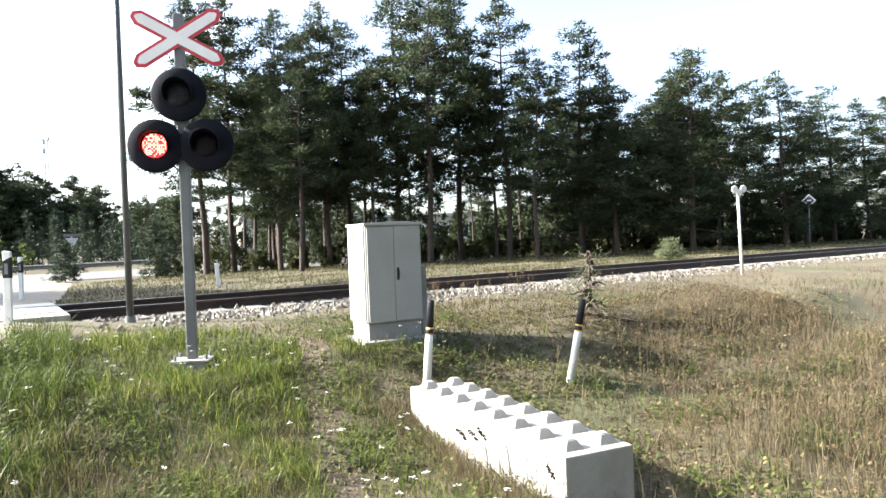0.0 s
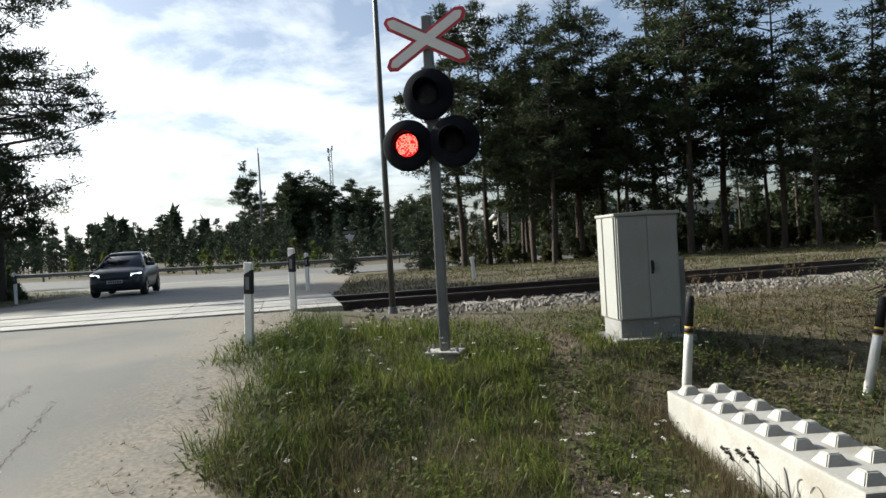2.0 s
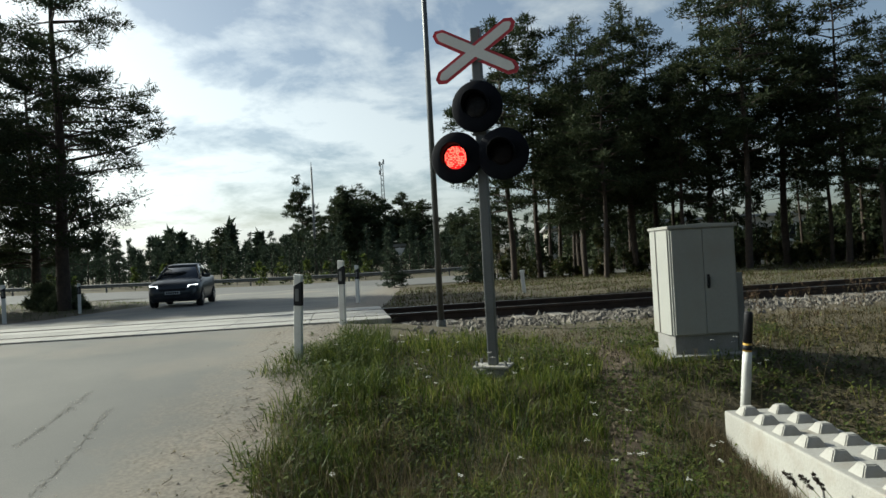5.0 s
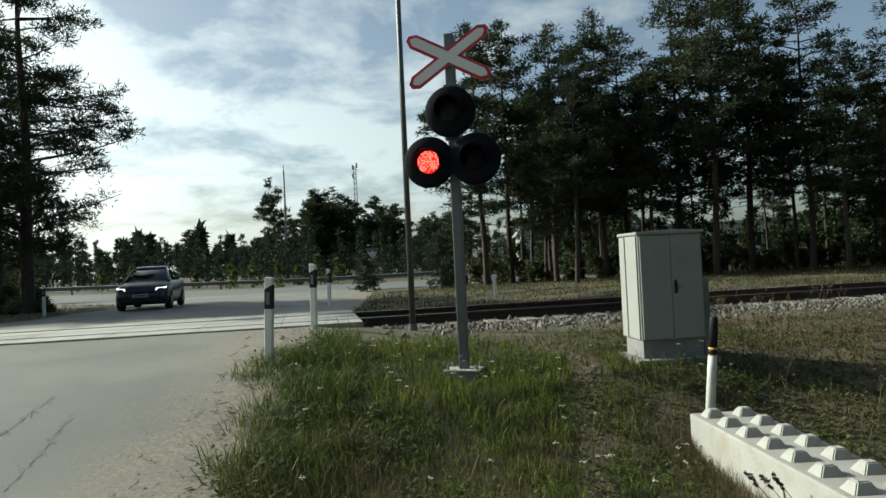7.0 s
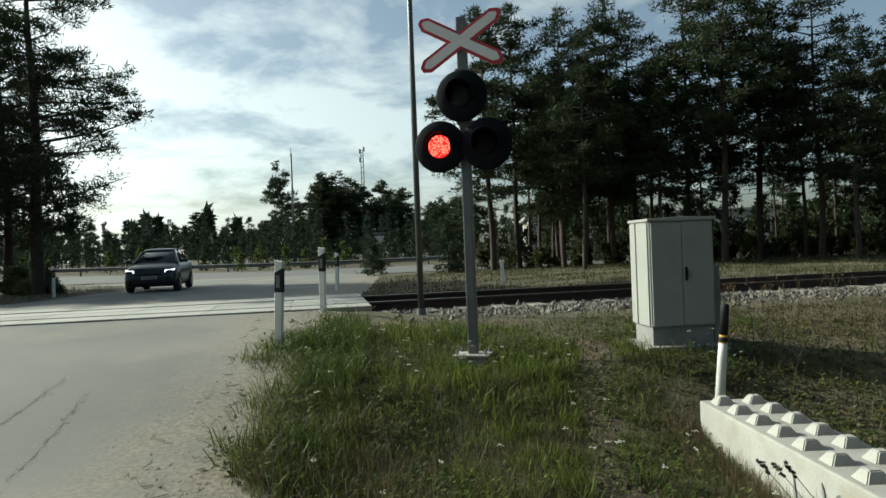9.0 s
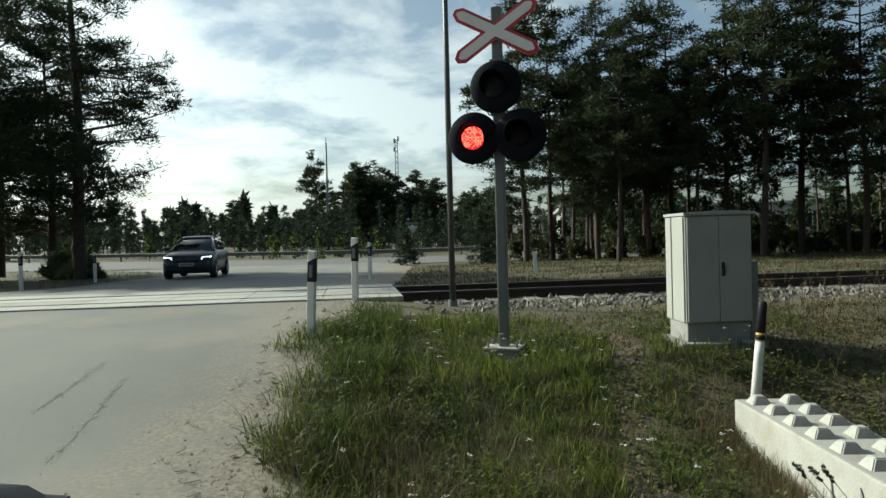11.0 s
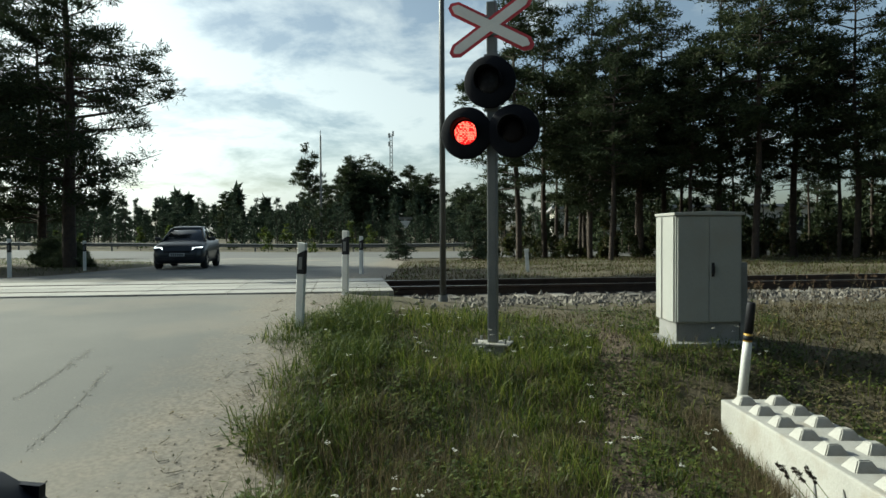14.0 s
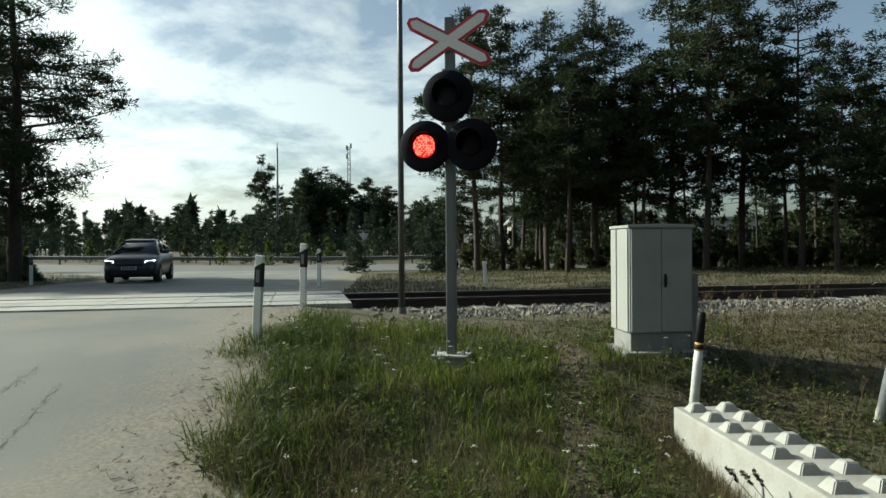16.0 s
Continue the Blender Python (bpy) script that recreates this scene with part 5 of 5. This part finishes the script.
weeds = thing("low_weeds", Matrix(), "low leafy green weeds between the grass", "weeds", kind="stuff")
P = scatter(rng, 20000, -3.5, 3.2, -5.5, 4.2, lambda x, y: outside_road(x, y, -0.05) * off_block(x, y) * off_cabinet(x, y) * np.clip((off_track(x, y) - 2.4) / 2, 0, 1) * np.clip((wob(x, y, 1.9, 5) - 0.35) * 2.2, 0.05, 1))
o = new("verge_leaves", leaf_tufts("verge_leaves", P, rng.uniform(0.03, 0.17, len(P)), 0.034, M_WEED, rng, 8)); o.parent = weeds
P = scatter(rng, 9000, 1.6, 7.5, -2.6, 4.2, lambda x, y: off_block(x, y) * off_cabinet(x, y) * np.clip((2.2 - np.abs(y - 0.2 - 0.1 * x)) / 1.2, 0, 1) * (0.3 + 0.7 * wob(x, y, 1.2, 2)))
o = new("clover_leaves", leaf_tufts("clover_leaves", P, rng.uniform(0.02, 0.08, len(P)), 0.034, M_CLOVER, rng, 8)); o.parent = weeds
# fringe clumps hanging over the sand
P = scatter(rng, 6000, -3.4, 0.6, -5.5, 2.5, lambda x, y: outside_road(x, y, 0.05) * (road_uv(x, y)[0] > -0.55) * np.clip((wob(x, y, 2.6, 1) - 0.3) * 2, 0.1, 1))
o = new("fringe_leaves", leaf_tufts("fringe_leaves", P, rng.uniform(0.08, 0.26, len(P)), 0.05, M_WEED, rng, 10)); o.parent = weeds
P = scatter(rng, 21000, 2.2, 10.0, -5.6, 4.4, lambda x, y: dry_keep(x, y) * np.clip((wob(x, y, 1.4, 3) - 0.2) * 1.6, 0.1, 1))
Q = scatter(rng, 8000, 2.6, 9.0, -5.6, 1.0, lambda x, y: off_block(x, y) * np.clip((wob(x, y, 2.3, 6) - 0.45) * 2.5, 0, 1) * np.clip((x - 2.4) / 1.0, 0, 1))
o = new("field_weeds", leaf_tufts("field_weeds", Q, rng.uniform(0.05, 0.22, len(Q)), 0.04, M_WEED, rng, 9)); o.parent = weeds
o = new("withered_leaves", leaf_tufts("withered_leaves", P, rng.uniform(0.06, 0.30, len(P)) * np.clip((off_track(P[:, 0], P[:, 1]) - 3.4) / 4, 0.25, 1), 0.038, M_DRYLEAF, rng, 8)); o.parent = weeds


def flowers(name, P, h, rng):
    """White umbels: a stalk and a disc of small florets."""
    n = len(P)
    stalk = blades(name + "_stalks", P, h, np.full(n, 0.0022), np.full(n, 0.15), M_GRASS, rng)
    top = P + np.stack([np.zeros(n), np.zeros(n), h * 0.95], -1)
    per = 9
    C = np.repeat(top, per, 0)
    a, r = rng.random(n * per) * 6.28, 0.024 * np.sqrt(rng.random(n * per))
    c = C + np.stack([np.cos(a) * r, np.sin(a) * r, rng.uniform(-0.006, 0.006, n * per)], -1)
    q = 0.006
    V = np.stack([c + (-q, -q, 0), c + (q, -q, 0.002), c + (q, q, 0), c + (-q, q, 0.002)], 1).reshape(-1, 3)
    return stalk, from_arrays(name, V, np.arange(len(V)).reshape(-1, 4), M_FLOWER)


yarrow = thing("wild_flowers", Matrix(), "scattered white yarrow flowers on thin stalks", "flowers", kind="stuff")
P = scatter(rng, 300, -2.6, 2.6, -4.6, 1.5, lambda x, y: outside_road(x, y, -0.3) * off_block(x, y) * np.clip((wob(x, y, 1.5, 0.7) - 0.3) * 2, 0.05, 1))
st, fl = flowers("umbels", P, rng.uniform(0.14, 0.34, len(P)), rng)
for nm, me in (("stalks", st), ("umbels", fl)):
    o = new(nm, me); o.parent = yarrow


def stalks(name, P, h, rng, label, head):
    """Dry weed stalks with side twigs and seed heads."""
    root = thing(name, Matrix(), label, "weeds", kind="stuff")
    tv, tf, cents, rads = [], [], [], []
    for p, hh in zip(P, h):
        t = np.linspace(0, 1, 4)
        dx, dy = rng.normal(0, 0.12, 2) * hh
        pts = p + np.stack([dx * t * t, dy * t * t, hh * t], -1)
        tube(tv, tf, pts, 0.0032 * (1 - 0.6 * t), 4)
        for k in range(rng.integers(2, 6)):
            u = rng.uniform(0.45, 0.95)
            a = rng.random() * 6.28
            q0 = p + np.array([dx * u * u, dy * u * u, hh * u])
            ln = rng.uniform(0.04, 0.13)
            q1 = q0 + np.array([np.cos(a) * ln * 0.6, np.sin(a) * ln * 0.6, ln])
            tube(tv, tf, np.stack([q0, q1]), (0.002, 0.001), 3)
            cents.append(q1); rads.append(head)
        cents.append(pts[-1]); rads.append(head * 1.2)
    o = new("stalks", from_arrays("stalks", np.concatenate(tv), np.concatenate(tf), M_DRY, True)); o.parent = root
    V, F = tufts(rng, np.array(cents), np.array(rads), 10, 0.016, 0.004, 1.4, 0.6)
    o = new("seed_heads", from_arrays("seed_heads", V, F, M_SEED)); o.parent = root
    return root


P = scatter(rng, 1500, 2.6, 8.5, -4.5, 3.4, lambda x, y: dry_keep(x, y) * 0.55)
stalks("dry_weed_stalks", P, rng.uniform(0.3, 0.62, len(P)), rng, "brown dry weed stalks standing in the straw", 0.014)


def seed_spike(x, y, h, lean, yaw):
    root = thing("dock_stalk", pose(x, y, gz(x, y), 0, lean, yaw), "dark brown seed spike on a thin stalk by the block", "weed", "seed spikes by the block")
    part("stalk", rod(0.0028, 0.0018, h - 0.08, Matrix(), 5), M_GRASS, root)
    r = np.random.default_rng(int(h * 1000))
    cs = np.stack([r.normal(0, 0.005, 26), r.normal(0, 0.005, 26), np.linspace(h - 0.085, h, 26)], -1)
    V, F = tufts(r, cs, np.full(26, 0.005), 14, 0.008, 0.003, 1.0, 0.8)
    s = new("spike", from_arrays("spike", V, F, M_SPIKE)); s.parent = root


for x, y, h, lean, yaw in ((2.34, -2.92, 0.72, -38, 0), (2.38, -2.95, 0.715, -37, 4), (2.42, -2.98, 0.71, -36, 0), (2.5, -3.5, 0.60, -30, 10)):
    seed_spike(x, y, h, lean, yaw)

# grit on the sandy road edge
def grit_place(rng, n):
    v = rng.uniform(-9, 1.5, n)
    u = 0.02 + np.abs(rng.normal(0.0, 0.6, n)) * rng.random(n)
    x, y = ROAD_O[0] - u * ROAD_D[1] + v * ROAD_D[0], ROAD_O[1] + u * ROAD_D[0] + v * ROAD_D[1]
    return np.stack([x, y, road_z(x, y) + 0.002], -1)


M_GRIT = surface("road_grit", (0.08, 0.07, 0.052), (0.34, 0.29, 0.22), 3, 0.95, 0.2, fine=50, island=0.8)
tagged(stones("road_grit", 2400, grit_place, (0.002, 0.012), M_GRIT, 9, 0.45), "crumbs of earth and small stones on the sandy edge", "grit", kind="stuff")


# dead twigs and creeping sprigs on the sand
def sand_litter(n, seed):
    g = np.random.default_rng(seed)
    tv, tf, leaves = [], [], []
    for _ in range(n):
        v = g.uniform(-7.5, 0.5)
        u = g.uniform(-0.1, 0.35) + abs(g.normal(0, 0.25))
        x, y = ROAD_O[0] - u * ROAD_D[1] + v * ROAD_D[0], ROAD_O[1] + u * ROAD_D[0] + v * ROAD_D[1]
        a, ln = g.uniform(0, 6.28), g.uniform(0.03, 0.14)
        t = np.linspace(0, 1, 4)
        px_, py_ = x + np.cos(a) * ln * t, y + np.sin(a) * ln * t + 0.4 * ln * np.sin(4 * t + 9 * u)
        pz = road_z(px_, py_) + 0.006 + 0.02 * t * g.random()
        pts = np.stack([px_, py_, pz], -1)
        tube(tv, tf, pts, 0.0028 * (1 - 0.6 * t), 4)
        leaves += [p for p in pts[1:]]
    root = thing("sand_litter", Matrix(), "dead twigs and withered sprigs lying on the sand", "litter", kind="stuff")
    o = new("twigs", from_arrays("twigs", np.concatenate(tv), np.concatenate(tf), M_BARK, True)); o.parent = root
    P = np.array(leaves)
    o = new("sprig_leaves", leaf_tufts("sprig_leaves", P, g.uniform(0.012, 0.035, len(P)), 0.014, M_DRYLEAF, g, 5)); o.parent = root


sand_litter(60, 31)


# cracks in the asphalt
def crack(name, pts, width, seed):
    r = random.Random(seed)
    V, F = [], []
    dense = []
    for (x0, y0), (x1, y1) in zip(pts, pts[1:]):
        for k in range(14):
            t = k / 14
            dense.append((x0 + (x1 - x0) * t + r.gauss(0, 0.012), y0 + (y1 - y0) * t + r.gauss(0, 0.012)))
    for i, (x, y) in enumerate(dense):
        w = width * (0.25 + r.random()) * min(1, i / 4, (len(dense) - 1 - i) / 4)
        z = float(road_z(x, y)) + 0.004
        V += [(x - w * 0.4, y - w, z), (x + w * 0.4, y + w, z)]
    for i in range(len(dense) - 1):
        F.append((2 * i, 2 * i + 2, 2 * i + 3, 2 * i + 1))
    return tagged(new(name, from_arrays(name, np.array(V), np.array(F), M_CRACK)), "crumbling crack in the worn asphalt", "road crack", "cracks in the road", kind="structure")


CRACKS = [[(-2.62, -2.6), (-2.78, -2.15), (-2.99, -1.58), (-3.22, -1.03)], [(-3.4, -1.9), (-3.47, -1.54), (-3.6, -1.05), (-3.79, -0.55)], [(-7.58, 2.08), (-7.6, 2.74), (-7.87, 3.43)], [(-6.6, 1.3), (-6.49, 1.94), (-6.47, 2.4)]]
for k, line in enumerate(CRACKS):
    crack("road_crack", line, 0.007, k + 1)


def crumb_place(rng, n):
    out = []
    for line in CRACKS[:2]:
        line = np.array(line)
        t = rng.random(n // 2) * (len(line) - 1)
        i = t.astype(int)
        p = line[i] + (line[i + 1] - line[i]) * (t - i)[:, None] + rng.normal(0, 0.032, (n // 2, 2))
        out.append(np.stack([p[:, 0], p[:, 1], road_z(p[:, 0], p[:, 1]) + 0.001], -1))
    return np.concatenate(out)


M_CRUMB = surface("asphalt_crumbs", (0.16, 0.155, 0.135), (0.36, 0.34, 0.295), 3, 0.9, 0.2, fine=50, island=0.85)
tagged(stones("asphalt_crumbs", 420, crumb_place, (0.003, 0.012), M_CRUMB, 23, 0.4), "pale and dark asphalt crumbs along the cracks", "crumbs", kind="stuff")

# trodden earth path through the verge
def path_sheet():
    ys = np.linspace(-7.5, 2.0, 130)
    us = np.linspace(-1, 1, 7)
    U, Y = np.meshgrid(us, ys)
    half = 0.19 + 0.04 * np.sin(2.7 * Y) + 0.03 * np.sin(7.1 * Y + U)
    X = path_x(Y) + U * half
    Z = ground_z(X, Y) + 0.012 - 0.035 * (1 - U * U) * 0.3 - 0.03 * np.abs(U) ** 6
    i = (np.arange(len(ys) - 1)[:, None] * len(us) + np.arange(len(us) - 1)).ravel()
    F = np.stack([i, i + 1, i + len(us) + 1, i + len(us)], -1)
    return from_arrays("footpath", np.stack([X, Y, Z], -1).reshape(-1, 3), F, M_PATH, True)


tagged(new("footpath", path_sheet()), "narrow trodden path of dark earth through the grass", "path", kind="structure")


def path_place(rng, n):
    y = rng.uniform(-5, 2.2, n)
    x = path_x(y) + rng.normal(0, 0.14, n)
    return np.stack([x, y, ground_z(x, y) + 0.012], -1)


M_CLOD = surface("earth_clods", (0.04, 0.03, 0.02), (0.17, 0.135, 0.09), 3, 0.95, 0.2, fine=50, island=0.8)
tagged(stones("path_clods", 900, path_place, (0.005, 0.024), M_CLOD, 19), "clods and small stones on the trodden path", "clods", kind="stuff")

# straw along the foot of the block
c12, s12 = math.cos(radians(12)), math.sin(radians(12))
lx, ly = -np.abs(rng.normal(0.03, 0.16, 5200)), rng.uniform(-2.7, 0.2, 5200)
bx, by = 2.0 + lx * c12 - ly * s12, -0.72 + lx * s12 + ly * c12
P = np.stack([bx, by, ground_z(bx, by) - 0.01], -1)
o = new("block_straw", blades("block_straw", P, rng.uniform(0.08, 0.34, len(P)) * rng.uniform(0.4, 1, len(P)) * np.clip(0.6 - ly * 0.3, 0.55, 1.1), rng.uniform(0.0012, 0.0026, len(P)), rng.uniform(0.1, 0.8, len(P)), M_DRY, rng)); o.parent = dry
